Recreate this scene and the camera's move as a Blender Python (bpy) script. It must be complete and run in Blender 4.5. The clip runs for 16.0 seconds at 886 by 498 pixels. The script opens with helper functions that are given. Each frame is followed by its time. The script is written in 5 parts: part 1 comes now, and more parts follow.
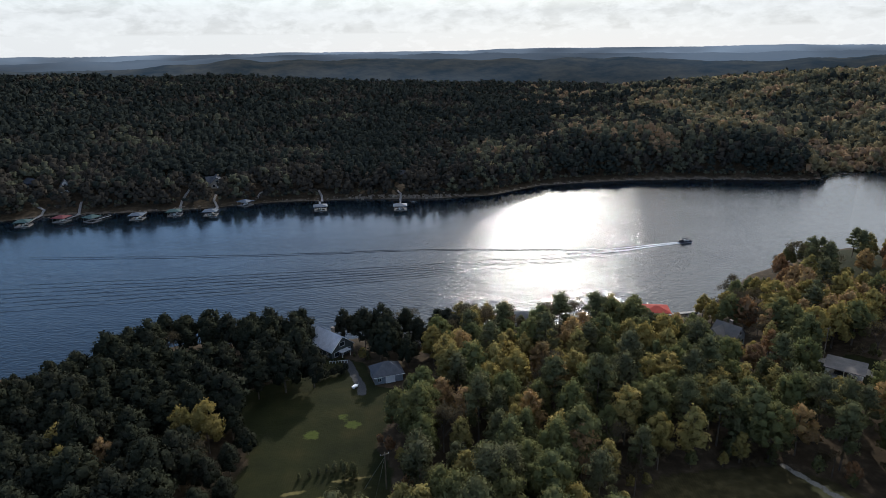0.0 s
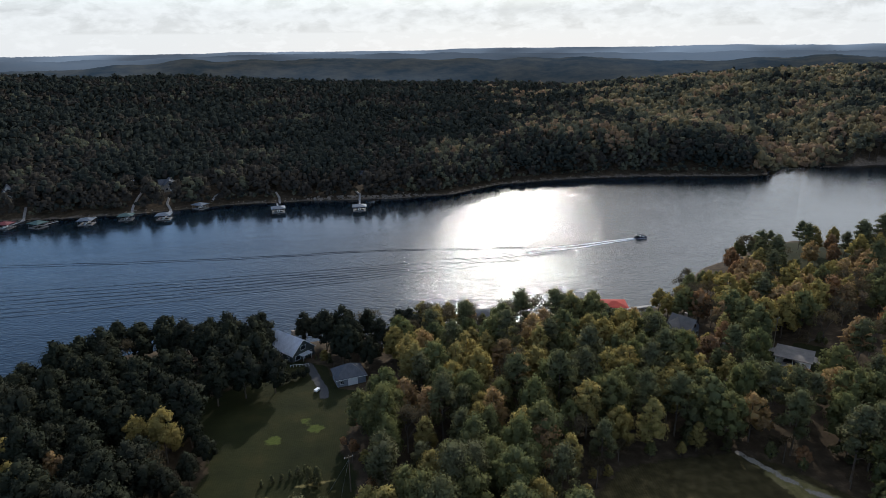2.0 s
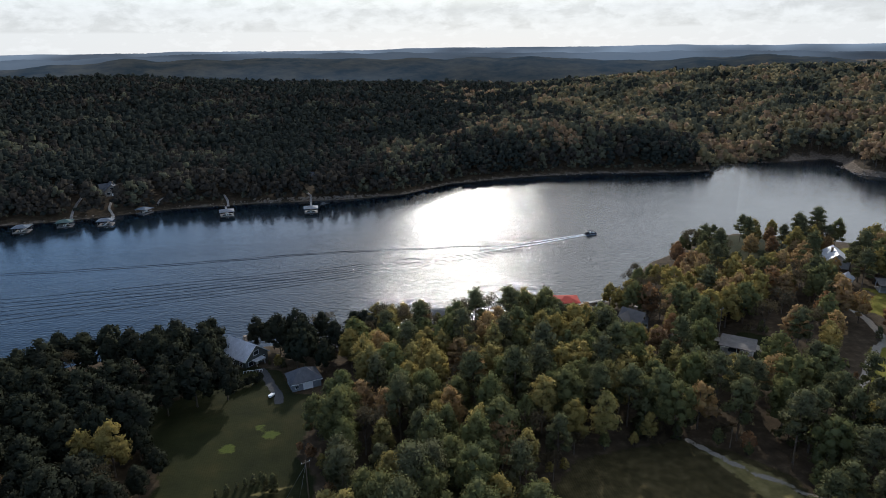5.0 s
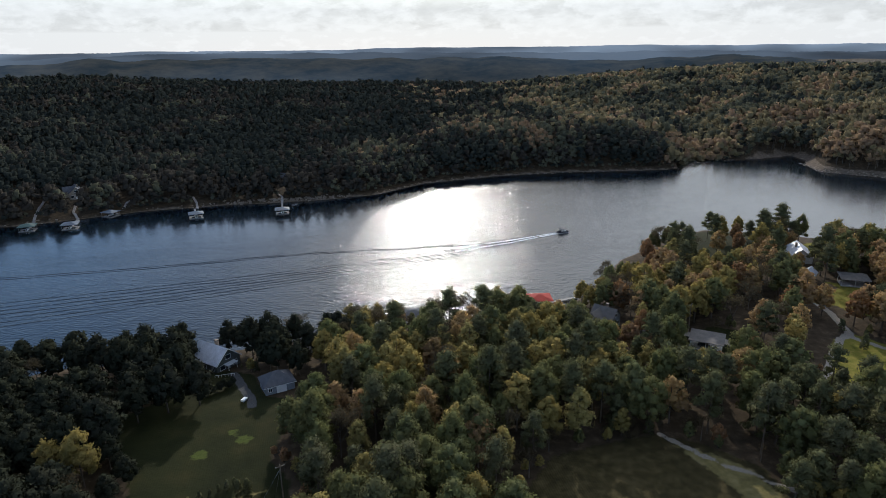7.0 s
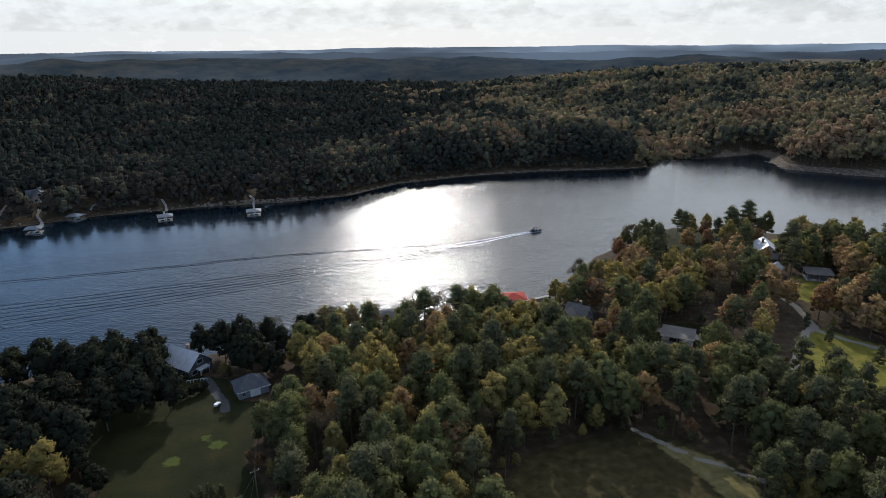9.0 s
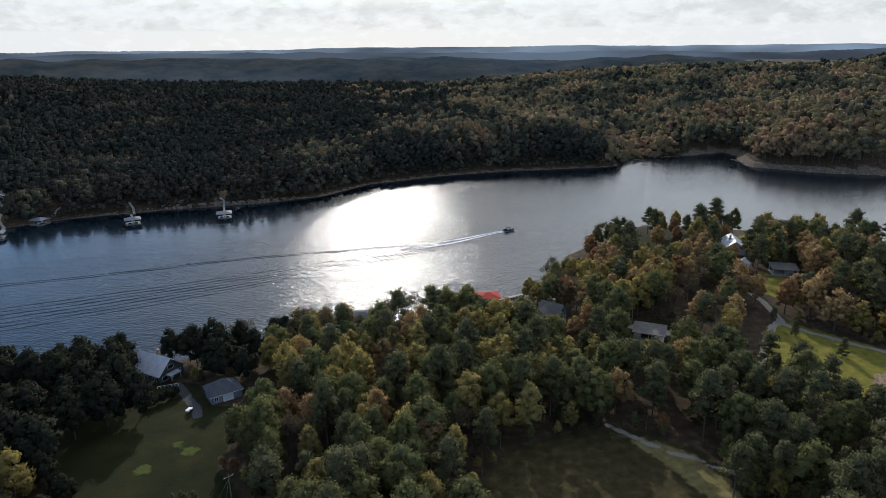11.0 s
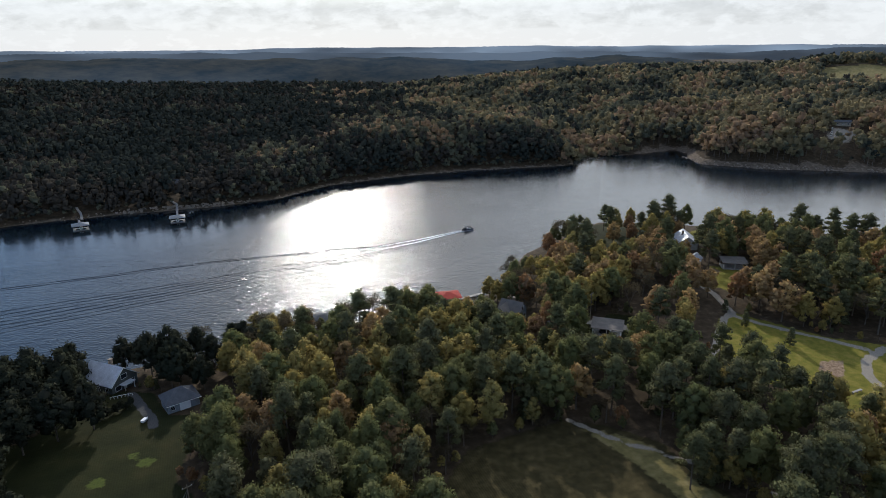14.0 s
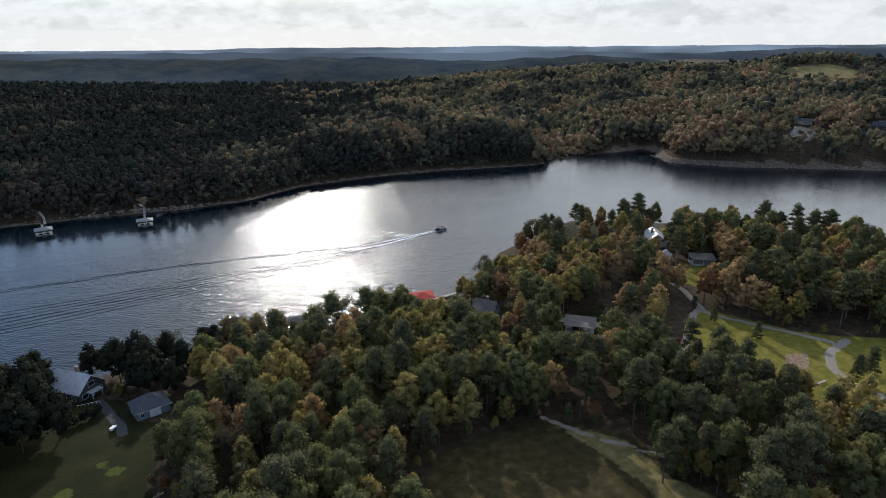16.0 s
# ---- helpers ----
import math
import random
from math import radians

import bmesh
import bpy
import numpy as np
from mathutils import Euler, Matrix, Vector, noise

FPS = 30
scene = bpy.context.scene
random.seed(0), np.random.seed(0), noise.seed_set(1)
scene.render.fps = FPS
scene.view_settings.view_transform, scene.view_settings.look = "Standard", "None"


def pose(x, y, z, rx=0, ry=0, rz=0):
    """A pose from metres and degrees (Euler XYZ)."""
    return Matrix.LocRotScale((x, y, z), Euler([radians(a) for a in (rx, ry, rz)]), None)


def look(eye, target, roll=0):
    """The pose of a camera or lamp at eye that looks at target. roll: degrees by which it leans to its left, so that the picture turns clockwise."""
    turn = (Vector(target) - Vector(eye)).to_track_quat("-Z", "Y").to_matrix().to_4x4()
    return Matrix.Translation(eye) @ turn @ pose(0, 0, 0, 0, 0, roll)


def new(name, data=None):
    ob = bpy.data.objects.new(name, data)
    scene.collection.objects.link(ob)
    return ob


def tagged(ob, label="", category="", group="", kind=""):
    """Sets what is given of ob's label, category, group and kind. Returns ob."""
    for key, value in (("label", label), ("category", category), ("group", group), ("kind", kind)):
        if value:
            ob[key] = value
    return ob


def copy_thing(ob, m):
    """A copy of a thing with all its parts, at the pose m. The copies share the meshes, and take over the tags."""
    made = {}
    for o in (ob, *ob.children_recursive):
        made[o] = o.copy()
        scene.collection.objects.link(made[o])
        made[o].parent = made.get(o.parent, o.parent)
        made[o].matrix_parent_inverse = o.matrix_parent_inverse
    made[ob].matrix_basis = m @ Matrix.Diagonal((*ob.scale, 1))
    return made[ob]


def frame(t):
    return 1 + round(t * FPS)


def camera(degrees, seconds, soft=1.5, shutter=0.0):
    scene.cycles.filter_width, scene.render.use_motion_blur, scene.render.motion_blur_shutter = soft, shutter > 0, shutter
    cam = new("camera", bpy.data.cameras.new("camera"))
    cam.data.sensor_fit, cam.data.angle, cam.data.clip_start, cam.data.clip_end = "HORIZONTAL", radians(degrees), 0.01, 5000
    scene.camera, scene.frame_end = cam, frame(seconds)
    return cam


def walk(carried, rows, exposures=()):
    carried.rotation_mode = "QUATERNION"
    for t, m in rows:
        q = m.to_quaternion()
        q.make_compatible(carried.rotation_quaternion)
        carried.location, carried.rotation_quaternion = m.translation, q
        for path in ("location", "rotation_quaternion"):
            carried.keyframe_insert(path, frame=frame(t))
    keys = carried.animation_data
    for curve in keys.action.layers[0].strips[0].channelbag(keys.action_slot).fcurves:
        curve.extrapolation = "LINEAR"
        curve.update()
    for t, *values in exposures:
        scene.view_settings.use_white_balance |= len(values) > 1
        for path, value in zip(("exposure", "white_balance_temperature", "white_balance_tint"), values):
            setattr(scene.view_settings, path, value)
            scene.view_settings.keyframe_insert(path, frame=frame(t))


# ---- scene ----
# ---- camera ----
EYE = Vector((0.0, 0.0, 105.0))
TURNS = [  # seconds, heading, pitch, lean to the right
    (0.0, -0.03, -17.795, 0.926), (0.5, -1.02, -17.816, 0.915), (1.0, -2.03, -17.835, 0.903), (1.5, -2.98, -17.853, 0.89),
    (2.0, -3.80, -17.87, 0.878), (2.5, -4.58, -17.886, 0.864), (3.0, -5.382, -17.901, 0.851), (3.5, -6.133, -17.915, 0.837),
    (4.0, -6.90, -17.928, 0.824), (4.5, -7.549, -17.941, 0.809), (5.0, -8.223, -17.952, 0.795), (5.5, -8.88, -17.963, 0.78),
    (6.0, -9.524, -17.973, 0.766), (6.5, -10.157, -17.982, 0.751), (7.0, -10.783, -17.991, 0.736), (7.5, -11.405, -17.999, 0.721),
    (8.0, -12.025, -18.006, 0.706), (8.5, -12.645, -18.013, 0.691), (9.0, -13.266, -18.019, 0.676), (9.5, -13.89, -18.024, 0.661),
    (10.0, -14.517, -18.029, 0.646), (10.5, -15.147, -18.033, 0.631), (11.0, -15.781, -18.037, 0.616), (11.5, -16.418, -18.041, 0.601),
    (12.0, -17.058, -18.044, 0.587), (12.5, -17.7, -18.047, 0.573), (13.0, -18.344, -18.049, 0.559), (13.5, -18.988, -18.051, 0.545),
    (14.0, -19.631, -18.053, 0.531), (14.5, -20.274, -18.055, 0.518), (15.0, -20.916, -18.056, 0.505), (15.5, -21.557, -18.057, 0.493),
    (16.0, -22.198, -18.058, 0.48),
]
cam = camera(70.25, 16.0, soft=0.6)


def hover(turn, pitch, lean):
    """The drone hangs in one place and turns."""
    a, b = radians(turn), radians(pitch)
    return look(EYE, EYE + Vector((-math.sin(a) * math.cos(b), math.cos(a) * math.cos(b), math.sin(b))), -lean)


walk(cam, [(t, hover(a, b, c)) for t, a, b, c in TURNS], [(0.0, 0.0, 6180, 10.0), (16.0, 0.0, 6180, 10.0)])

# ---- sky and sun ----
SUN_AZ, SUN_EL, CLOUD = 10.2, 25.0, 8.3
world = bpy.data.worlds.new("sky")
scene.world = world
world.use_nodes = True
wn, wl = world.node_tree.nodes, world.node_tree.links
wn.clear()


def wnode(kind, **values):
    n = wn.new(kind)
    for key, value in values.items():
        n.inputs[key].default_value = value
    return n


def wmath(op, a, b=0.0, clamp=False):
    n = wn.new("ShaderNodeMath")
    n.operation, n.use_clamp = op, clamp
    for i, v in enumerate((a, b)):
        if isinstance(v, (int, float)):
            n.inputs[i].default_value = v
        else:
            wl.new(v, n.inputs[i])
    return n.outputs[0]


nishita = wn.new("ShaderNodeTexSky")
nishita.sky_type, nishita.sun_disc = "NISHITA", False
nishita.sun_elevation, nishita.sun_rotation = radians(SUN_EL), radians(SUN_AZ)
nishita.altitude, nishita.air_density, nishita.dust_density, nishita.ozone_density = 200, 1.3, 0.4, 2.0
coord = wn.new("ShaderNodeTexCoord")
split = wn.new("ShaderNodeSeparateXYZ")
wl.new(coord.outputs["Generated"], split.inputs[0])
flat = wn.new("ShaderNodeMapping")
flat.inputs["Scale"].default_value = (1.0, 1.0, 2.5)
wl.new(coord.outputs["Generated"], flat.inputs[0])
cumulus = wnode("ShaderNodeTexNoise", Scale=13.0, Detail=9.0, Roughness=0.62, Distortion=0.3)
wl.new(flat.outputs[0], cumulus.inputs["Vector"])


def wrange(value, a, b, c, d):
    n = wn.new("ShaderNodeMapRange")
    for key, v in (("From Min", a), ("From Max", b), ("To Min", c), ("To Max", d)):
        n.inputs[key].default_value = v
    wl.new(value, n.inputs[0])
    return n.outputs[0]


puffs = wnode("ShaderNodeTexNoise", Scale=36.0, Detail=6.0, Roughness=0.6)
wl.new(flat.outputs[0], puffs.inputs["Vector"])
high = wrange(split.outputs[2], 0.22, 0.6, 0.0, 1.0)              # the cover closes overhead
cover = wrange(wmath("ADD", cumulus.outputs[0], wmath("MULTIPLY", high, 0.11)), 0.58, 0.7, 0.0, 0.9)
shade = wmath("MAXIMUM", wmath("MULTIPLY", wrange(cumulus.outputs[0], 0.5, 0.6, 1.02, 0.87), wrange(puffs.outputs[0], 0.4, 0.66, 1.04, 0.92)), wrange(split.outputs[2], 0.02, 0.045, 1.0, 0.0))       # thick parts show their grey undersides
veil = wrange(split.outputs[2], 0.05, 0.19, 0.95, 0.0)          # haze closes the sky towards the horizon
east = wrange(wmath("ADD", wmath("MULTIPLY", split.outputs[0], 0.8), wmath("MULTIPLY", split.outputs[1], 0.6)), 0.3, 0.8, 0.0, 0.86)     # thin high cloud spreads in from the east
bright = wrange(split.outputs[2], 0.09, 0.24, 0.0, 1.7)          # extra glow added to the sheet above the view, to brighten eastern water
cloud = wn.new("ShaderNodeCombineColor")
for i, k in enumerate((CLOUD * 0.985, CLOUD, CLOUD)):
    wl.new(wmath("MULTIPLY", wmath("MULTIPLY", shade, k), wmath("MULTIPLY", wmath("ADD", 1.0, wmath("MULTIPLY", east, bright)), wmath("SUBTRACT", 1.0, wmath("MULTIPLY", high, -0.1)))), cloud.inputs[i])
blue = wn.new("ShaderNodeMix")
blue.data_type, blue.blend_type = "RGBA", "MULTIPLY"
blue.inputs[0].default_value = 1.0
wl.new(nishita.outputs[0], blue.inputs[6])
blue.inputs[7].default_value = (1.3, 1.47, 1.8, 1.0)
sky_mix = wn.new("ShaderNodeMix")
sky_mix.data_type = "RGBA"
wl.new(wmath("MAXIMUM", east, wmath("MAXIMUM", cover, veil), True), sky_mix.inputs["Factor"])
wl.new(blue.outputs[2], sky_mix.inputs[6])
wl.new(cloud.outputs[0], sky_mix.inputs[7])
back = wnode("ShaderNodeBackground", Strength=0.10)
wl.new(sky_mix.outputs[2], back.inputs[0])
wout = wn.new("ShaderNodeOutputWorld")
wl.new(back.outputs[0], wout.inputs[0])

sun_data = bpy.data.lights.new("sun", "SUN")
sun_data.energy, sun_data.angle, sun_data.color = 3.1, radians(0.6), (1.0, 0.93, 0.82)
sun = new("sun", sun_data)
sa, se = radians(SUN_AZ), radians(SUN_EL)
sun.matrix_world = look((0, 0, 0), (-math.sin(sa) * math.cos(se), -math.cos(sa) * math.cos(se), -math.sin(se)))

# ---- materials ----
class Mat:
    """A node material with short ways to add nodes."""

    def __init__(self, name, rough=0.8, metal=0.0):
        self.m = bpy.data.materials.new(name)
        self.m.use_nodes = True
        self.n, self.l = self.m.node_tree.nodes, self.m.node_tree.links
        self.bsdf = self.n["Principled BSDF"]
        self.bsdf.inputs["Roughness"].default_value, self.bsdf.inputs["Metallic"].default_value = rough, metal
        self.out = self.n["Material Output"]

    def add(self, kind, **values):
        n = self.n.new(kind)
        for key, value in values.items():
            key = key.replace("_", " ")
            if hasattr(value, "node"):
                self.l.new(value, n.inputs[key])
            else:
                n.inputs[key].default_value = value
        return n

    def place(self):
        return self.n.new("ShaderNodeNewGeometry").outputs["Position"]

    def noise(self, scale, detail=4.0, rough=0.55, vector=None, distort=0.0):
        return self.add("ShaderNodeTexNoise", Vector=vector or self.place(), Scale=scale, Detail=detail, Roughness=rough, Distortion=distort).outputs[0]

    def ramp(self, fac, stops, constant=False):
        r = self.n.new("ShaderNodeValToRGB")
        r.color_ramp.interpolation = "CONSTANT" if constant else "LINEAR"
        while len(r.color_ramp.elements) < len(stops):
            r.color_ramp.elements.new(0.5)
        for e, (at, c) in zip(r.color_ramp.elements, stops):
            e.position, e.color = at, (*c, 1.0) if len(c) == 3 else c
        self.l.new(fac, r.inputs[0])
        return r.outputs[0]

    def mix(self, fac, a, b, blend="MIX"):
        n = self.n.new("ShaderNodeMix")
        n.data_type, n.blend_type = "RGBA", blend
        for i, v in ((0, fac), (6, a), (7, b)):
            if hasattr(v, "node"):
                self.l.new(v, n.inputs[i])
            else:
                n.inputs[i].default_value = v if i == 0 else (*v, 1.0)
        return n.outputs[2]

    def math(self, op, a, b=0.0, clamp=False):
        n = self.n.new("ShaderNodeMath")
        n.operation, n.use_clamp = op, clamp
        for i, v in enumerate((a, b)):
            if hasattr(v, "node"):
                self.l.new(v, n.inputs[i])
            else:
                n.inputs[i].default_value = v
        return n.outputs[0]

    def colour(self, c):
        self.l.new(c, self.bsdf.inputs["Base Color"])
        return self

    def bump(self, height, strength=0.4, distance=0.05):
        b = self.add("ShaderNodeBump", Height=height, Strength=strength, Distance=distance)
        self.l.new(b.outputs[0], self.bsdf.inputs["Normal"])
        return self


def plain(name, c, rough=0.7, metal=0.0, vary=0.25, scale=0.6):
    """A painted or raw surface with stains at two scales."""
    m = Mat(name, rough, metal)
    if rough > 0.6:
        m.bsdf.inputs["Specular IOR Level"].default_value = 0.15
    k = m.math("MULTIPLY", m.noise(scale, 5), m.noise(scale * 9, 3))
    dark = tuple(v * (1 - vary) for v in c)
    light = tuple(min(v * (1 + vary), 1) for v in c)
    m.colour(m.ramp(k, [(0.12, dark), (0.42, light)]))
    return m.bump(m.noise(scale * 14, 3), 0.2, 0.02).m


def foliage(name, tints, glow=0.42, uneven=0.6):
    """Leaves: the tint changes from tree to tree, the shade from leaf clump to leaf clump; light comes through."""
    m = Mat(name, 0.75)
    m.bsdf.inputs["Specular IOR Level"].default_value = 0.0
    one = m.n.new("ShaderNodeObjectInfo").outputs["Random"]
    leaf = m.n.new("ShaderNodeNewGeometry").outputs["Random Per Island"]
    spots = m.noise(0.11, 2)
    pick = m.math("FRACT", m.math("ADD", m.math("ADD", one, m.math("MULTIPLY", leaf, 0.35)), m.math("MULTIPLY", spots, 1.2)))
    tint = m.ramp(pick, [(i / max(len(tints) - 1, 1), c) for i, c in enumerate(tints)])
    tint = m.mix(m.math("MULTIPLY", leaf, uneven), tint, (0.66, 0.64, 0.58), "MULTIPLY")
    tint = m.mix(m.math("MULTIPLY", m.noise(0.7, 3), 0.4), tint, (0.68, 0.7, 0.64), "MULTIPLY")
    m.colour(tint)
    through_leaf = m.add("ShaderNodeBsdfTranslucent", Color=tint)
    both = m.add("ShaderNodeMixShader", Fac=glow)
    m.l.new(m.bsdf.outputs[0], both.inputs[1])
    m.l.new(through_leaf.outputs[0], both.inputs[2])
    m.l.new(both.outputs[0], m.out.inputs[0])
    return m.m


LEAF_GREEN = foliage("leaf_green", [(0.156, 0.167, 0.078), (0.187, 0.195, 0.079), (0.208, 0.201, 0.085), (0.162, 0.173, 0.085)])
LEAF_OLIVE = foliage("leaf_olive", [(0.325, 0.262, 0.099), (0.393, 0.303, 0.099), (0.299, 0.259, 0.109)])
LEAF_YELLOW = foliage("leaf_yellow", [(0.470, 0.379, 0.142), (0.413, 0.356, 0.142), (0.513, 0.379, 0.134)], 0.45)
LEAF_ORANGE = foliage("leaf_orange", [(0.455, 0.289, 0.132), (0.499, 0.337, 0.147), (0.398, 0.254, 0.147)], 0.4)
LEAF_RED = foliage("leaf_russet", [(0.347, 0.193, 0.107), (0.304, 0.206, 0.125), (0.369, 0.193, 0.086)], 0.4)
# cloud shade over the west is put into this dark leaf colour
LEAF_SHADED = foliage("leaf_shaded", [(0.036, 0.041, 0.029), (0.043, 0.047, 0.031), (0.043, 0.044, 0.033)], 0.15)
NEEDLE = foliage("pine_needles", [(0.131, 0.135, 0.069), (0.151, 0.152, 0.074), (0.137, 0.133, 0.079)], 0.28)
LEAF_GREY = foliage("leaf_sparse_brown", [(0.116, 0.096, 0.062), (0.134, 0.105, 0.062), (0.110, 0.096, 0.068)], 0.3)
# far tints: cloud shade put into pine and brown, haze into the bluer greens
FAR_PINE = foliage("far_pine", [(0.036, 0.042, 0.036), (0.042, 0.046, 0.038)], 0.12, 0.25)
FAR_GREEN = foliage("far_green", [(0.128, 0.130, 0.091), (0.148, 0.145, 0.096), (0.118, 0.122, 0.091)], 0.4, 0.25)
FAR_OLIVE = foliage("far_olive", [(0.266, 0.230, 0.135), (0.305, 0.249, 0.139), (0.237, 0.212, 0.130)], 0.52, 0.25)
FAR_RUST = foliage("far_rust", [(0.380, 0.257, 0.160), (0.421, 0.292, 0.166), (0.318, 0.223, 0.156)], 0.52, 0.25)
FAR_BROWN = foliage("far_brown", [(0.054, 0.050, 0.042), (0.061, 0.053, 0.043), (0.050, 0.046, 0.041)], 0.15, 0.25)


def bark_material(name, c):
    m = Mat(name, 0.9)
    m.colour(m.ramp(m.noise(3.0, 6), [(0.3, tuple(v * 0.6 for v in c)), (0.7, c)]))
    return m.bump(m.noise(12.0, 4), 0.6, 0.03).m


BARK = bark_material("bark", (0.13, 0.1, 0.075))
PALE_BARK = bark_material("pale_bark", (0.12, 0.1, 0.085))


def ground_material():
    m = Mat("ground", 0.95)
    m.bsdf.inputs["Specular IOR Level"].default_value = 0.08

    def kind(name):
        a = m.n.new("ShaderNodeAttribute")
        a.attribute_name = name
        return a.outputs["Fac"]

    fine, broad, blotch = m.noise(1.6, 6, 0.65), m.noise(0.12, 4), m.noise(0.35, 5, 0.6)
    litter = m.ramp(blotch, [(0.3, (0.032, 0.024, 0.015)), (0.55, (0.06, 0.043, 0.026)), (0.75, (0.11, 0.08, 0.05))])
    # dull turf, darkened by the cloud shade of the west field
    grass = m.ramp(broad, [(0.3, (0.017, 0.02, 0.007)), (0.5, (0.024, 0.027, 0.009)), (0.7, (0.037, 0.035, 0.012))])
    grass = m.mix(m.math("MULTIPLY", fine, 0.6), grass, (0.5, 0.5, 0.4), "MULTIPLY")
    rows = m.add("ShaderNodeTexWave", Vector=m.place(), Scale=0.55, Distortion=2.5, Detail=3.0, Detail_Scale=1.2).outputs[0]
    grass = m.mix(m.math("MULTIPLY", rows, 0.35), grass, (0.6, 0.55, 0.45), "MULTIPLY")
    # eastern grass, its sunlight put into this brighter colour
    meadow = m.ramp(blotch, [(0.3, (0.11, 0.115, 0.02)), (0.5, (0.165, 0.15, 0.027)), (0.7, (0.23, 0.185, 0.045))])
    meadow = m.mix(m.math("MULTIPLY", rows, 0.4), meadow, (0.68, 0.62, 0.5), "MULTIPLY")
    # brown grass, with the tree shade of the south field in its colour
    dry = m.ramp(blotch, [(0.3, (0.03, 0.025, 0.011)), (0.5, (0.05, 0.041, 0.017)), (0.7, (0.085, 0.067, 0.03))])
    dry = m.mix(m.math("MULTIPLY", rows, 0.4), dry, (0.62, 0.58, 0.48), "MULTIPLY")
    # pale grass that carries painted sunlight on the south strip
    sunlit_straw = m.ramp(blotch, [(0.3, (0.11, 0.094, 0.035)), (0.5, (0.165, 0.137, 0.052)), (0.7, (0.235, 0.19, 0.085))])
    lush = m.ramp(fine, [(0.3, (0.045, 0.06, 0.014)), (0.7, (0.075, 0.088, 0.018))])
    gravel = m.ramp(m.noise(4.0, 5), [(0.3, (0.2, 0.172, 0.138)), (0.7, (0.33, 0.29, 0.235))])
    stony = m.ramp(blotch, [(0.35, (0.085, 0.066, 0.048)), (0.6, (0.15, 0.115, 0.083)), (0.75, (0.22, 0.175, 0.13))])
    # the west drive's grey, with cloud shade put into it
    shaded_drive = m.ramp(m.noise(3.0, 5), [(0.3, (0.05, 0.05, 0.05)), (0.7, (0.085, 0.083, 0.08))])
    soil = m.ramp(m.noise(1.1, 5, 0.7), [(0.35, (0.14, 0.09, 0.055)), (0.6, (0.3, 0.21, 0.14)), (0.75, (0.4, 0.31, 0.22))])
    ragged = m.math("MULTIPLY", m.math("SUBTRACT", m.noise(0.5, 5, 0.65), 0.5), 0.9)

    def edge(name):
        return m.ramp(m.math("ADD", kind(name), ragged), [(0.4, (0, 0, 0)), (0.6, (1, 1, 1))])

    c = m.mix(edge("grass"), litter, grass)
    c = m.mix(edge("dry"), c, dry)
    c = m.mix(edge("sunlit_straw"), c, sunlit_straw)
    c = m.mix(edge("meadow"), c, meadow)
    c = m.mix(edge("lush"), c, lush)
    c = m.mix(edge("soil"), c, soil)
    c = m.mix(edge("gravel"), c, gravel)
    c = m.mix(edge("drive"), c, shaded_drive)
    c = m.mix(edge("bank"), c, stony)
    m.colour(c)
    return m.bump(m.math("ADD", fine, m.math("MULTIPLY", blotch, 2.0)), 0.7, 0.12).m


GROUND = ground_material()


def water_material():
    """Lake water: mirror-calm under the wooded bank, ruffled by the breeze in the open."""
    m = Mat("lake_water", 0.2)
    m.bsdf.inputs["Base Color"].default_value = (0.004, 0.009, 0.014, 1)
    m.bsdf.inputs["IOR"].default_value = 1.27
    calm = m.n.new("ShaderNodeAttribute")
    calm.attribute_name = "calm"
    breeze = m.math("SUBTRACT", 1.0, calm.outputs["Fac"])
    wind = m.n.new("ShaderNodeAttribute")
    wind.attribute_name = "wind"
    turn = m.n.new("ShaderNodeMapping")
    turn.inputs["Rotation"].default_value = (0, 0, radians(14))
    turn.inputs["Scale"].default_value = (0.6, 1.0, 1.0)
    m.l.new(m.place(), turn.inputs[0])
    small, mid = m.noise(0.75, 2.3, 0.52, turn.outputs[0]), m.noise(0.15, 2, 0.5, turn.outputs[0])
    gusts = m.ramp(m.noise(0.02, 4, 0.6, turn.outputs[0]), [(0.35, (0.7, 0.7, 0.7)), (0.68, (1.1, 1.1, 1.1))])
    waves = m.math("MULTIPLY", m.math("MULTIPLY", m.math("ADD", small, m.math("MULTIPLY", mid, 0.8)), gusts), m.math("ADD", 0.025, m.math("MULTIPLY", m.math("MULTIPLY", breeze, wind.outputs["Fac"]), 0.975)))
    m.bump(waves, 1.0, 0.66)
    m.l.new(m.math("ADD", 0.1, m.math("MULTIPLY", breeze, 0.04)), m.bsdf.inputs["Roughness"])
    fine = m.n.new("ShaderNodeBsdfPrincipled")        # the finest ripples, below the size of the relief
    for key in ("Base Color", "IOR"):
        fine.inputs[key].default_value = m.bsdf.inputs[key].default_value
    m.l.new(m.math("ADD", 0.16, m.math("MULTIPLY", m.math("MULTIPLY", breeze, wind.outputs["Fac"]), 0.44)), fine.inputs["Roughness"])
    m.l.new(m.bsdf.inputs["Normal"].links[0].from_socket, fine.inputs["Normal"])
    both = m.add("ShaderNodeMixShader", Fac=0.2)
    m.l.new(m.bsdf.outputs[0], both.inputs[1])
    m.l.new(fine.outputs[0], both.inputs[2])
    m.l.new(both.outputs[0], m.out.inputs[0])
    return m.m


WATER = water_material()


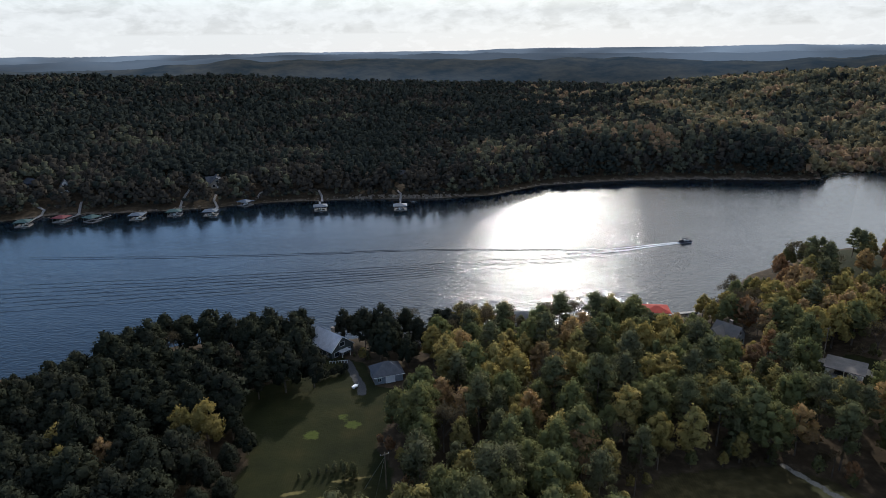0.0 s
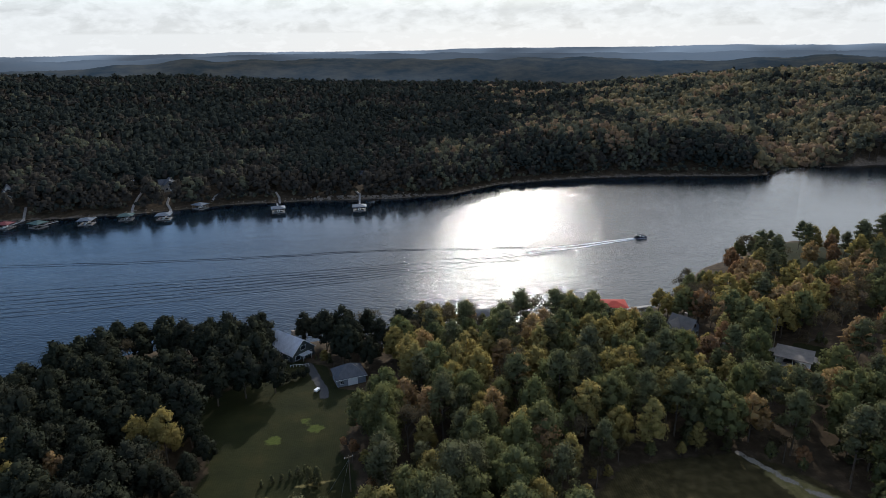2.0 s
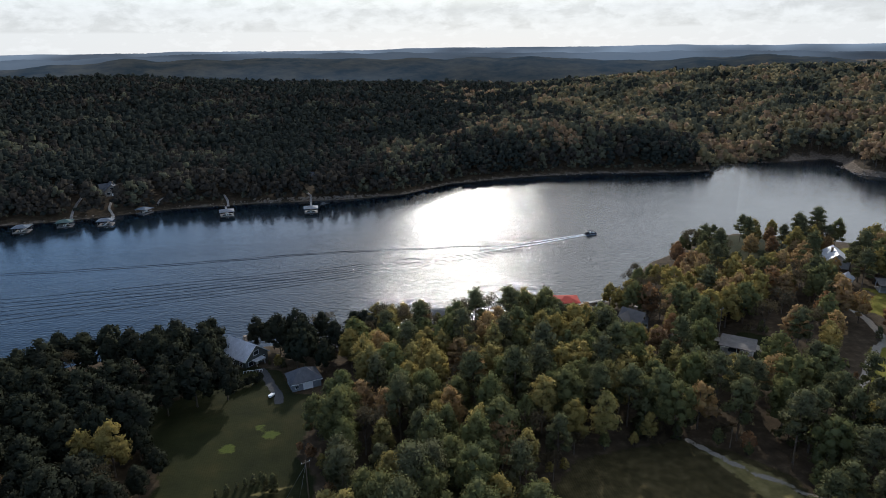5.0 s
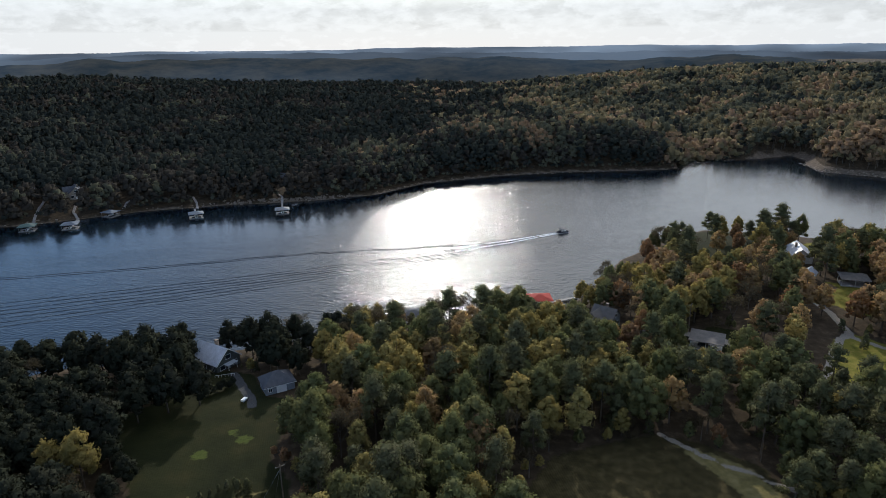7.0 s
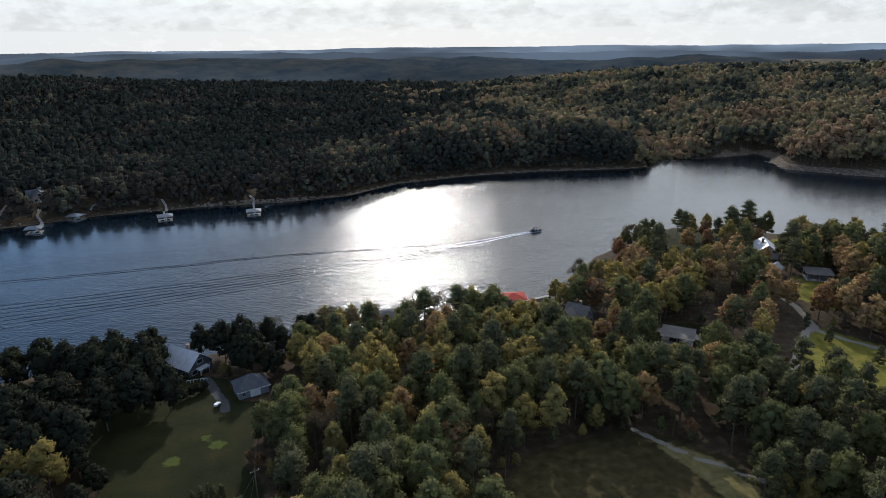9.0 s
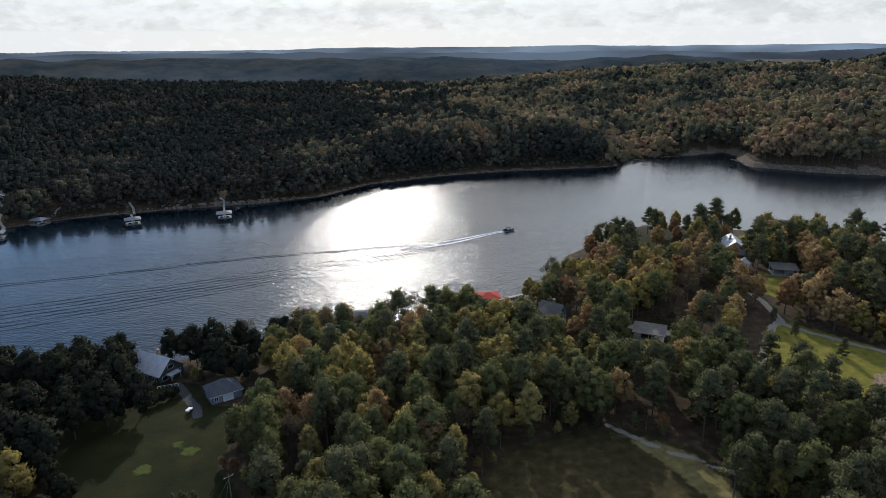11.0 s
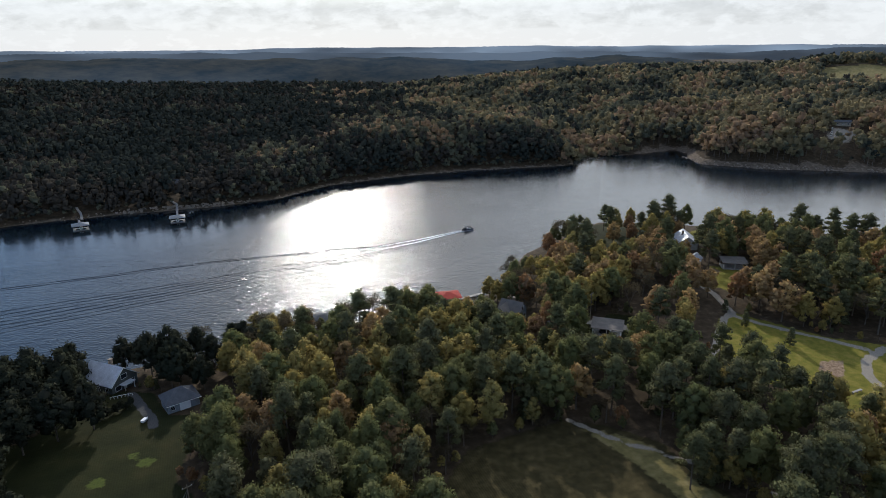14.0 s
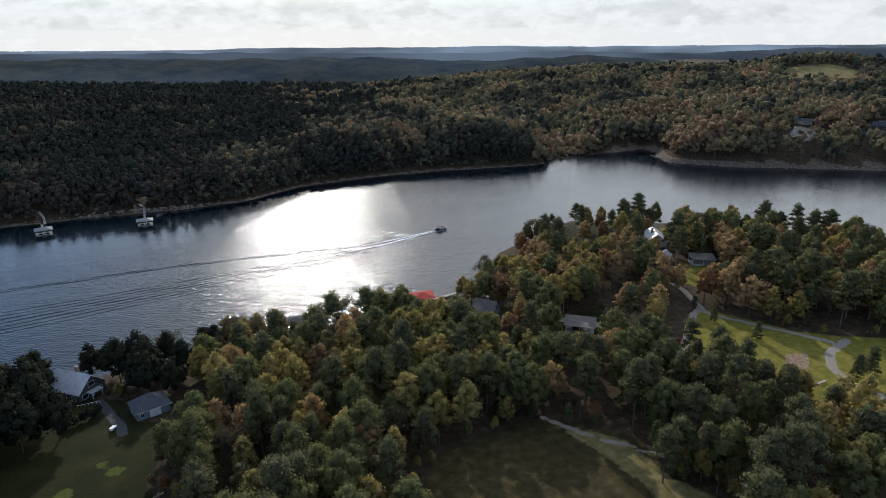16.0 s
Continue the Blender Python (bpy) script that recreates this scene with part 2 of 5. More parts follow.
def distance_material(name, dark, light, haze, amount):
    """A far wooded ridge, a plain backdrop: the bright, drifting haze is painted on as emission."""
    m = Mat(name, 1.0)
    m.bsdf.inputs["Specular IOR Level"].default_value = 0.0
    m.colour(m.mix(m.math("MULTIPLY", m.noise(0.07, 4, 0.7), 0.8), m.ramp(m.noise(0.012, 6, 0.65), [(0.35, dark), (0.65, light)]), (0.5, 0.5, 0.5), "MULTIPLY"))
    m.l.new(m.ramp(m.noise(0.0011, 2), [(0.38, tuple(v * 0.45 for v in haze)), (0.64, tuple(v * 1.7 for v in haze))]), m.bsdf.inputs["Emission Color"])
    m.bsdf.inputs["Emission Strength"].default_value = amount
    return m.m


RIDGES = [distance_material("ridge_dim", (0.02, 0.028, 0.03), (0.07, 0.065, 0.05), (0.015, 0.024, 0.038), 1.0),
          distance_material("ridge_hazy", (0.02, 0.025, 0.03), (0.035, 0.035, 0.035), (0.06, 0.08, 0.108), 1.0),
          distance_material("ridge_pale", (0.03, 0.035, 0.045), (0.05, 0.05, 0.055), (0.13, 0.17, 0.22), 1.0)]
SIDING = plain("pale_siding", (0.5, 0.5, 0.48))
GREY_SIDING = plain("grey_siding", (0.22, 0.24, 0.26))
TAN_SIDING = plain("tan_siding", (0.32, 0.28, 0.23))
OLIVE_SIDING = plain("dark_olive_siding", (0.085, 0.095, 0.085))
DARK_SIDING = plain("dark_timber", (0.08, 0.065, 0.055))
SHINGLE = plain("grey_shingle", (0.085, 0.09, 0.1), 0.85)
TAN_SHINGLE = plain("brown_grey_shingle", (0.15, 0.135, 0.12), 0.85)
SLATE = plain("dark_shingle", (0.055, 0.06, 0.068), 0.85)
PALE_ROOF = plain("pale_metal_roof", (0.5, 0.51, 0.53), 0.5)
RED_ROOF = plain("red_metal_roof", (0.36, 0.045, 0.03), 0.8)
GREEN_ROOF = plain("green_metal_roof", (0.04, 0.075, 0.07), 0.65)
BLUE_ROOF = plain("blue_grey_roof", (0.085, 0.105, 0.13), 0.65)
MAROON_ROOF = plain("maroon_roof", (0.14, 0.035, 0.035), 0.65)
WHITE = plain("white_paint", (0.78, 0.78, 0.76), 0.5, 0, 0.08)
CONCRETE = plain("concrete", (0.42, 0.4, 0.37))
PLANK = plain("weathered_planks", (0.2, 0.18, 0.165))
TIMBER = plain("pole_timber", (0.2, 0.16, 0.12))
STEEL = plain("galvanised_steel", (0.5, 0.5, 0.52), 0.35, 0.8)
DARK_CLOTH = plain("dark_canvas", (0.03, 0.035, 0.045), 0.8)
BLUE_CLOTH = plain("blue_canvas", (0.03, 0.06, 0.2), 0.7)
CAR_PAINT = plain("dark_car_paint", (0.05, 0.05, 0.06), 0.25)
RUBBER = plain("black_rubber", (0.02, 0.02, 0.02), 0.8)
STONE = plain("shore_stone", (0.24, 0.19, 0.145), 0.9, 0, 0.4)
GLASS = Mat("window_glass", 0.08).m
GLASS.node_tree.nodes["Principled BSDF"].inputs["Base Color"].default_value = (0.02, 0.025, 0.03, 1)
FOAM = plain("wake_foam", (0.85, 0.87, 0.88), 0.6, 0, 0.05)

# shorelines of the lake, from the west round to the east
FAR_SHORE = [(-4000, 300), (-900, 330), (-500, 372), (-292, 402), (-264, 418), (-226, 420), (-181, 426), (-124, 445), (-67, 450), (-9, 448),
             (37, 457), (79, 488), (140, 501), (200, 504), (254, 496), (306, 489), (330, 512), (380, 517), (440, 526), (436, 500), (421, 484),
             (407, 452), (444, 410), (484, 386), (522, 362), (547, 346), (640, 290), (800, 150), (1100, -50), (4000, -900)]
NEAR_SHORE = [(-4000, -600), (-400, 40), (-230, 130), (-151, 190), (-133, 190), (-117, 202), (-97, 215), (-70, 214), (-40, 216), (0, 221), (24, 224),
              (58, 228), (76, 223), (92, 227), (108, 238), (145, 279), (165, 291), (186, 306), (212, 316), (245, 302), (268, 285), (298, 266),
              (316, 246), (345, 224), (420, 170), (600, 20), (900, -250), (4000, -1500)]


def shore_distance(x, y, line):
    """Distance from the points to a shoreline."""
    best = np.full(np.shape(x), 1e9)
    for (ax, ay), (bx, by) in zip(line[:-1], line[1:]):
        ux, uy = bx - ax, by - ay
        k = np.clip(((x - ax) * ux + (y - ay) * uy) / (ux * ux + uy * uy), 0, 1)
        best = np.minimum(best, np.hypot(x - ax - k * ux, y - ay - k * uy))
    return best


def inside(x, y, ring):
    """Whether the points lie in a closed ring."""
    odd = np.zeros(np.shape(x), bool)
    for (ax, ay), (bx, by) in zip(ring, ring[1:] + ring[:1]):
        if ay != by:
            odd ^= ((ay > y) != (by > y)) & (x < (bx - ax) * (y - ay) / (by - ay) + ax)
    return odd


def swell(x, y, size, seed):
    """A smooth, slow unevenness between about -1 and 1."""
    a = np.sin(x / size + 1.7 * seed + 1.3 * np.sin(y / size * 0.7 + seed)) + np.sin(y / size * 1.1 - seed * 2.3 + np.sin(x / size * 0.8 + seed))
    return 0.4 * a + 0.2 * np.sin((x + y) / size * 1.9 + 4 * seed) * np.cos((x - 0.6 * y) / size * 1.6 + seed)


def land(x, y):
    """Signed distances inland on the far and on the near shore (water: negative)."""
    far = shore_distance(x, y, FAR_SHORE) * np.where(inside(x, y, FAR_SHORE + [(4000, 6000), (-4000, 6000)]), 1, -1)
    near = shore_distance(x, y, NEAR_SHORE) * np.where(inside(x, y, NEAR_SHORE + [(4000, -6000), (-4000, -6000)]), 1, -1)
    return far, near


def ground(x, y):
    """Height of the ground above the lake."""
    x, y = np.asarray(x, float), np.asarray(y, float)
    far, near = land(x, y)
    r, az = np.hypot(x, y), np.degrees(np.arctan2(x, y))
    crest = np.interp(az, [-60, -34, -18, -4, 8, 16, 23, 34, 46, 57, 80], [62, 56, 47, 28, 25, 23, 34, 52, 56, 56, 56])
    f = np.maximum(far, 0)
    rise = np.clip(r - 430, 0, 720) / 720
    hill = 1.2 * np.minimum(f / 3, 1) + 4.0 * np.minimum(f / 22, 1) + (crest - 6) * (0.7 * rise + 0.3 * rise * rise * (3 - 2 * rise)) * np.minimum(f / 90, 1)
    hill = hill + np.minimum(f / 150, 1) * (9 * swell(x, y, 105, 1) * np.clip((1250 - r) / 350, 0.25, 1) + 3 * swell(x, y, 43, 2))
    hill = hill + np.minimum(f / 40, 1) * (16 * np.exp(-((x - 190) / 95) ** 2 - ((y - 580) / 70) ** 2) + 9 * np.exp(-((x - 500) / 60) ** 2 - ((y - 450) / 50) ** 2))
    hill = hill + 17 * np.exp(-((az - 52.5) / 4.5) ** 2 - ((r - 1130) / 110) ** 2)
    hill = hill - 15 * np.exp(-((az - 32.7) / 2.2) ** 2) * np.clip((r - 560) / 80, 0, 1) * np.clip((1050 - r) / 200, 0, 1)
    hill = hill - np.clip((r - 1180) / 500, 0, 1) * 25
    n = np.maximum(near, 0)
    shelf = 1.0 * np.minimum(n / 2, 1) + 7.5 * (1 - np.exp(-n / 38)) + np.minimum(n / 40, 1) * 0.7 * swell(x, y, 24, 3)
    bed = -np.minimum(np.minimum(-np.minimum(far, 0), -np.minimum(near, 0)) * 0.25, 4.0)
    return np.where(far > 0, hill, np.where(near > 0, shelf, bed))

# ---- ground, lake and distance ----
def raw_mesh(name, verts, faces, material, smooth=False):
    """A mesh from arrays: faces all with the same number of corners."""
    verts, faces = np.asarray(verts, np.float32), np.asarray(faces, np.int32)
    k = faces.shape[1]
    me = bpy.data.meshes.new(name)
    me.vertices.add(len(verts))
    me.vertices.foreach_set("co", verts.ravel())
    me.loops.add(faces.size)
    me.loops.foreach_set("vertex_index", faces.ravel())
    me.polygons.add(len(faces))
    me.polygons.foreach_set("loop_start", np.arange(0, faces.size, k, dtype=np.int32))
    me.polygons.foreach_set("use_smooth", np.full(len(faces), smooth))
    me.materials.append(material)
    me.update(calc_edges=True)
    return me


def grid_faces(rows, cols, wrap=False):
    i, j = np.meshgrid(np.arange(rows - 1), np.arange(cols if wrap else cols - 1), indexing="ij")
    k = (j + 1) % cols
    return np.stack([i * cols + j, (i + 1) * cols + j, (i + 1) * cols + k, i * cols + k], -1).reshape(-1, 4)


# clearings, tracks and beds on the near bank
FIELD_WEST = [(-64, 166), (-54, 174), (-50, 186), (-46, 193), (-34, 194), (-26, 188), (-22, 172), (-11, 166), (-15, 152), (-18, 139), (-13, 130), (-12, 100), (-58, 100), (-49, 132), (-55, 148)]
LAWN_WEST = [(-96, 188), (-88, 193), (-76, 184), (-70, 172), (-80, 173)]
FIELD_SOUTH = [(50, 124), (65, 127), (80, 128), (90, 121), (98, 110), (97, 95), (101, 82), (100, 72), (36, 72), (35, 108)]
FIELD_EAST = [(142, 142), (165, 164), (174, 168), (181, 155), (189, 140), (200, 130), (214, 122), (224, 100), (190, 84), (163, 97), (156, 107), (157, 117), (146, 124)]
LAWN_POINT = [(172, 240), (177, 264), (186, 300), (206, 308), (232, 300), (228, 282), (204, 262), (188, 240)]
LAWN_HOUSE = [(226, 262), (262, 277), (272, 264), (236, 252), (222, 240), (212, 248)]
LAWN_POOL = [(114, 166), (118, 180), (134, 186), (142, 178), (136, 164), (128, 160)]
LAWN_SHEDS = [(186, 198), (204, 205), (203, 214), (216, 200), (208, 184), (200, 172), (190, 180)]
LUSH = [((-35.7, 144.4), 2.3), ((-25.3, 149.1), 2.2), ((-28.6, 153.4), 1.5)]
# where sun falls on the south field, painted in as paler grass
SUNLIT_STRIP = [(82, 124), (89, 118), (95, 110), (95, 95), (100, 82), (99, 70), (86, 70), (88, 92), (86, 108)]
FAR_FIELD = [(r * math.sin(radians(a)), r * math.cos(radians(a))) for r, a in ((985, 50.2), (1000, 52), (970, 54.5), (1125, 55.2), (1130, 52.5), (1110, 49.8))]
FAR_FIELD_2 = [(r * math.sin(radians(a)), r * math.cos(radians(a))) for r, a in ((860, 55.0), (870, 57), (950, 58), (940, 55.5))]
PARKING = [(522, 420), (529, 430), (546, 437), (558, 430), (560, 416), (545, 411)]
FAR_YARD = [(578, 384), (590, 402), (626, 410), (640, 396), (606, 372)]
CLEARINGS = (FAR_FIELD, FAR_FIELD_2, FIELD_WEST, LAWN_WEST, FIELD_SOUTH, FIELD_EAST, LAWN_POINT, LAWN_HOUSE, LAWN_POOL, LAWN_SHEDS)
MOWN = [([(-42, 118), (-37.3, 120.4), (-30.8, 123.2), (-24.6, 126), (-18, 126.8)], 0.3), ([(-34, 117), (-27.5, 119.6), (-17.6, 122.7)], 0.5)]       # pale dry strips, sunlit tone put into the colour
GARDEN = [(171.7, 127.8), (179.3, 125.7), (170.5, 117.9), (162.4, 119.8)]
DRIVE = [(-33, 191), (-31, 186), (-28.8, 179.2), (-25.6, 171.1), (-25, 167)]
TRACKS = [([(142, 141), (154.3, 153), (168, 164.4), (174.5, 167.5), (177.6, 175.6), (181.4, 184), (184, 196), (192, 205)], 1.25),
          ([(172, 166), (177.4, 154.2), (183.5, 144.8), (188.9, 135.6), (193.5, 128.5)], 1.1),
          ([(199, 127), (194, 125.5), (185.7, 123), (178.1, 116.4), (174.9, 108.8), (175, 101.9), (177.7, 94), (190, 70)], 1.5),
          ([(81, 128), (87.6, 116.2), (97.5, 103.9), (105.4, 93.3), (111, 82), (116, 70)], 0.8),
          ([(108, 192), (116, 184), (128, 181), (134, 163), (142, 141)], 1.8)]


def track_distance(x, y):
    """Distance to the nearest track, less its half width."""
    return np.min([shore_distance(x, y, line) - half for line, half in TRACKS], axis=0)


def cover_of(x, y):
    """Land cover: grass in shaded and sunlit tones, lush grass, bare soil, gravel, stony bank, each from 0 to 1."""
    far, near = land(x, y)
    grass = np.zeros(np.shape(x))
    for ring in CLEARINGS:
        d = shore_distance(x, y, ring + ring[:1]) * np.where(inside(x, y, ring), 1, -1)
        grass = np.maximum(grass, np.clip(0.5 + d / 4, 0, 1))
    lush = np.max([np.clip(0.5 + (rad - np.hypot(x - cx, (y - cy) * 1.2)) / 3, 0, 1) for (cx, cy), rad in LUSH], axis=0)
    d = shore_distance(x, y, GARDEN + GARDEN[:1]) * np.where(inside(x, y, GARDEN), 1, -1)
    soil = np.clip(0.5 + d / 1.5, 0, 1)
    gravel = np.clip(0.5 - track_distance(x, y) / 1.2, 0, 1)
    for ring in (PARKING, FAR_YARD):
        gravel = np.maximum(gravel, np.clip(0.5 + shore_distance(x, y, ring + ring[:1]) * np.where(inside(x, y, ring), 1, -1) / 6, 0, 1))
    drive = np.clip(0.5 - (shore_distance(x, y, DRIVE) - 1.4) / 1.2, 0, 1)
    inland = np.maximum(far, near)
    meadow = np.zeros(np.shape(x))
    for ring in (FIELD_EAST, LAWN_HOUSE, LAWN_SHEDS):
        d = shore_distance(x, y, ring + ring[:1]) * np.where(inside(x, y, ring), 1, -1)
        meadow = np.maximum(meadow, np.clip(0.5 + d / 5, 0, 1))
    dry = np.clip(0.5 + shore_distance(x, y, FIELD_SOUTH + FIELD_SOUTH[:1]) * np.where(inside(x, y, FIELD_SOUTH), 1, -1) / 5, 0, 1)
    sunlit_straw = np.clip(0.5 + shore_distance(x, y, SUNLIT_STRIP + SUNLIT_STRIP[:1]) * np.where(inside(x, y, SUNLIT_STRIP), 1, -1) / 5, 0, 1)
    for ring in (FAR_FIELD, FAR_FIELD_2):
        sunlit_straw = np.maximum(sunlit_straw, np.where(inside(x, y, ring), 1.0, 0.0))
    for line, half in MOWN:
        sunlit_straw = np.maximum(sunlit_straw, np.clip(0.5 + (half - shore_distance(x, y, line)) / 1.5, 0, 1))
    bank = np.clip((np.where(far > 0, np.where(x > 395, 8.0, np.where((x > 298) & (x < 350), 7.0, np.where(x > 60, 1.9, 1.8))), 2.0) - inland) / 2, 0, 1)
    return {"grass": grass, "dry": dry, "sunlit_straw": sunlit_straw, "meadow": meadow, "lush": lush, "soil": soil, "gravel": gravel, "drive": drive, "bank": bank}


def build_ground():
    az = np.radians(np.concatenate([np.arange(-180, -46, 4), np.arange(-44, 64, 0.3), np.arange(66, 180, 4)]))
    r = np.concatenate([[0.001, 30, 60, 75], np.arange(84, 335, 1.9), np.arange(338, 620, 5), np.arange(630, 1300, 16), np.arange(1350, 4900, 140), [4920]])
    rr, aa = np.meshgrid(r, az, indexing="ij")
    x, y = rr * np.sin(aa) + 0.9, rr * np.cos(aa) + 0.7
    verts = np.stack([x, y, ground(x, y)], -1).reshape(-1, 3)
    me = raw_mesh("ground", verts, grid_faces(len(r), len(az), True)[:, ::-1], GROUND, True)
    for name, values in cover_of(x, y).items():
        a = me.attributes.new(name, "FLOAT", "POINT")
        a.data.foreach_set("value", values.ravel().astype(np.float32))
    return tagged(new("ground", me), "rolling wooded ground with clearings and stony lake banks", "ground", kind="structure")


build_ground()


def wind_at(x, y):
    """Strength of the breeze on the water, which comes down the middle of the reach."""
    return np.interp(np.degrees(np.arctan2(x, y)), [-40, -16, -5, 4, 16, 25, 40], [0.26, 0.32, 0.55, 1.0, 1.0, 0.42, 0.15])


def build_water():
    az = np.radians(np.concatenate([np.arange(-180, -48, 6), np.arange(-46, 66, 1.0), np.arange(68, 180, 6)]))
    r = np.concatenate([[0.001, 60, 120], np.arange(140, 620, 5), [700, 900, 1400, 2200, 3400]])
    rr, aa = np.meshgrid(r, az, indexing="ij")
    x, y = rr * np.sin(aa) + 2.0, rr * np.cos(aa) + 1.5
    me = raw_mesh("water", np.stack([x, y, 0 * x], -1).reshape(-1, 3), grid_faces(len(r), len(az), True)[:, ::-1], WATER)
    reach = np.interp(x, [-300, -167, -105, -60, -20, 5, 30, 50, 75, 145, 180, 240, 285, 302, 345, 400, 490], [120, 115, 115, 150, 155, 130, 80, 62, 52, 48, 62, 58, 42, 16, 10, 50, 52])      # the wooded bank keeps the wind off
    lee = np.clip((reach - shore_distance(x, y, FAR_SHORE)) / (reach * 0.75), 0, 1)
    me.attributes.new("calm", "FLOAT", "POINT").data.foreach_set("value", (lee * lee * (3 - 2 * lee)).ravel().astype(np.float32))
    me.attributes.new("wind", "FLOAT", "POINT").data.foreach_set("value", wind_at(x, y).ravel().astype(np.float32))
    tagged(new("water", me), "calm blue-grey lake water with fine ripples", "water", kind="structure")


build_water()


def build_ridge(name, r, rows, amp, seed, material, label):
    """A far ridge that closes the view: a slope with an uneven wooded crest. rows: (azimuth, crest's angle below the eye)."""
    az = np.arange(-75, 95, 0.1)
    el = np.interp(az, [a for a, _ in rows], [e for _, e in rows])
    u = np.radians(az) * r
    crest = EYE.z + r * np.tan(np.radians(el)) + amp * (swell(u, u * 0.3, r * 0.06, seed) + 0.35 * swell(u, 0 * u, r * 0.013, seed + 1))
    tops = np.random.default_rng(int(seed)).normal(0, r * 0.00022, len(az))
    verts = []
    for k in range(9):
        back = (k / 8 - 1) * 420
        z = -8 + (crest + tops * (k == 8) + 8) * np.sin(k / 8 * math.pi / 2) + (swell(u, u * 0 + back, 130, seed + 2) * 7 if 0 < k < 8 else 0)
        verts.append(np.stack([(r + back) * np.sin(np.radians(az)), (r + back) * np.cos(np.radians(az)), z + 0 * az], -1))
    me = raw_mesh(name, np.concatenate(verts), grid_faces(9, len(az))[:, ::-1], material, True)
    return tagged(new(name, me), label, "hills", kind="structure")


build_ridge("backdrop_1", 2100, [(-75, -1.0), (-30, -1.15), (-22, -1.25), (-14, -0.85), (-4, -0.75), (4, -0.95), (14, -1.3), (26, -1.35), (40, -1.4), (60, -1.3), (95, -1.2)], 13, 3.0, RIDGES[0], "far wooded ridge with dim haze painted on as a glow")
build_ridge("backdrop_2", 3300, [(-75, -0.6), (-30, -0.75), (-16, -0.7), (-8, -0.5), (2, -0.6), (10, -0.55), (24, -0.8), (40, -0.75), (60, -0.65), (95, -0.6)], 13, 7.0, RIDGES[1], "distant wooded ridge with blue haze painted on as a glow")
build_ridge("backdrop_3", 4700, [(-75, -0.25), (-20, -0.3), (0, -0.28), (30, -0.3), (60, -0.25), (95, -0.25)], 7, 11.0, RIDGES[2], "hills at the horizon with pale blue haze painted on")


# ---- shapes ----
class Shape:
    """Gathers boxes, prisms and tubes into one mesh."""

    def __init__(self):
        self.v, self.f = [], []

    def add(self, verts, faces):
        k = len(self.v)
        self.v += [tuple(p) for p in verts]
        self.f += [tuple(i + k for i in f) for f in faces]
        return self

    def box(self, x0, x1, y0, y1, z0, z1):
        v = [(x, y, z) for z in (z0, z1) for x, y in ((x0, y0), (x1, y0), (x1, y1), (x0, y1))]
        return self.add(v, [(3, 2, 1, 0), (4, 5, 6, 7), (0, 1, 5, 4), (1, 2, 6, 5), (2, 3, 7, 6), (3, 0, 4, 7)])

    def prism(self, outline, x0, x1):
        """An outline of (y, z), drawn along x."""
        n = len(outline)
        v = [(x, y, z) for x in (x0, x1) for y, z in outline]
        return self.add(v, [tuple(range(n))[::-1], tuple(range(n, 2 * n))] + [(i, (i + 1) % n, n + (i + 1) % n, n + i) for i in range(n)])

    def tube(self, p, q, r0, r1=None, n=6):
        p, q = Vector(p), Vector(q)
        r1 = r0 if r1 is None else r1
        turn = (q - p).to_track_quat("Z", "Y")
        v = []
        for c, r in ((p, r0), (q, r1)):
            v += [c + turn @ Vector((r * math.cos(2 * math.pi * i / n), r * math.sin(2 * math.pi * i / n), 0)) for i in range(n)]
        return self.add(v, [tuple(range(n))[::-1], tuple(range(n, 2 * n))] + [(i, (i + 1) % n, n + (i + 1) % n, n + i) for i in range(n)])

    def mesh(self, name, material):
        me = bpy.data.meshes.new(name)
        me.from_pydata(self.v, [], self.f)
        me.materials.append(material)
        me.update()
        return me


def part(name, shape, material, parent, label=""):
    """One mesh under a thing or a part."""
    ob = new(name, shape.mesh(name, material) if isinstance(shape, Shape) else shape)
    ob.parent = parent
    return tagged(ob, label) if label else ob


def thing(name, x, y, z, turn, label, category, group=""):
    ob = new(name)
    ob.matrix_world = pose(x, y, z, 0, 0, turn)
    return tagged(ob, label, category, group)


def on(x, y):
    return float(ground(x, y))


# ---- trees ----
def leaf_cards(centres, outward, size, rng):
    """Small folded leaf sprays at the centres, facing roughly outward."""
    n = len(centres)
    normal = outward + rng.normal(0, 0.55, (n, 3))
    normal /= np.linalg.norm(normal, axis=1, keepdims=True)
    side = np.cross(normal, rng.normal(0, 1, (n, 3)))
    side /= np.linalg.norm(side, axis=1, keepdims=True)
    up = np.cross(normal, side)
    s = (size * rng.uniform(0.6, 1.35, n))[:, None]
    fold = normal * s * rng.uniform(-0.35, 0.35, (n, 1))
    v = np.stack([centres - side * s - up * s * 0.5, centres + side * s * 1.05 - up * s * 0.4 + fold, centres + up * s * rng.uniform(0.7, 1.3, (n, 1))], 1)
    return v.reshape(-1, 3), np.arange(3 * n).reshape(-1, 3)


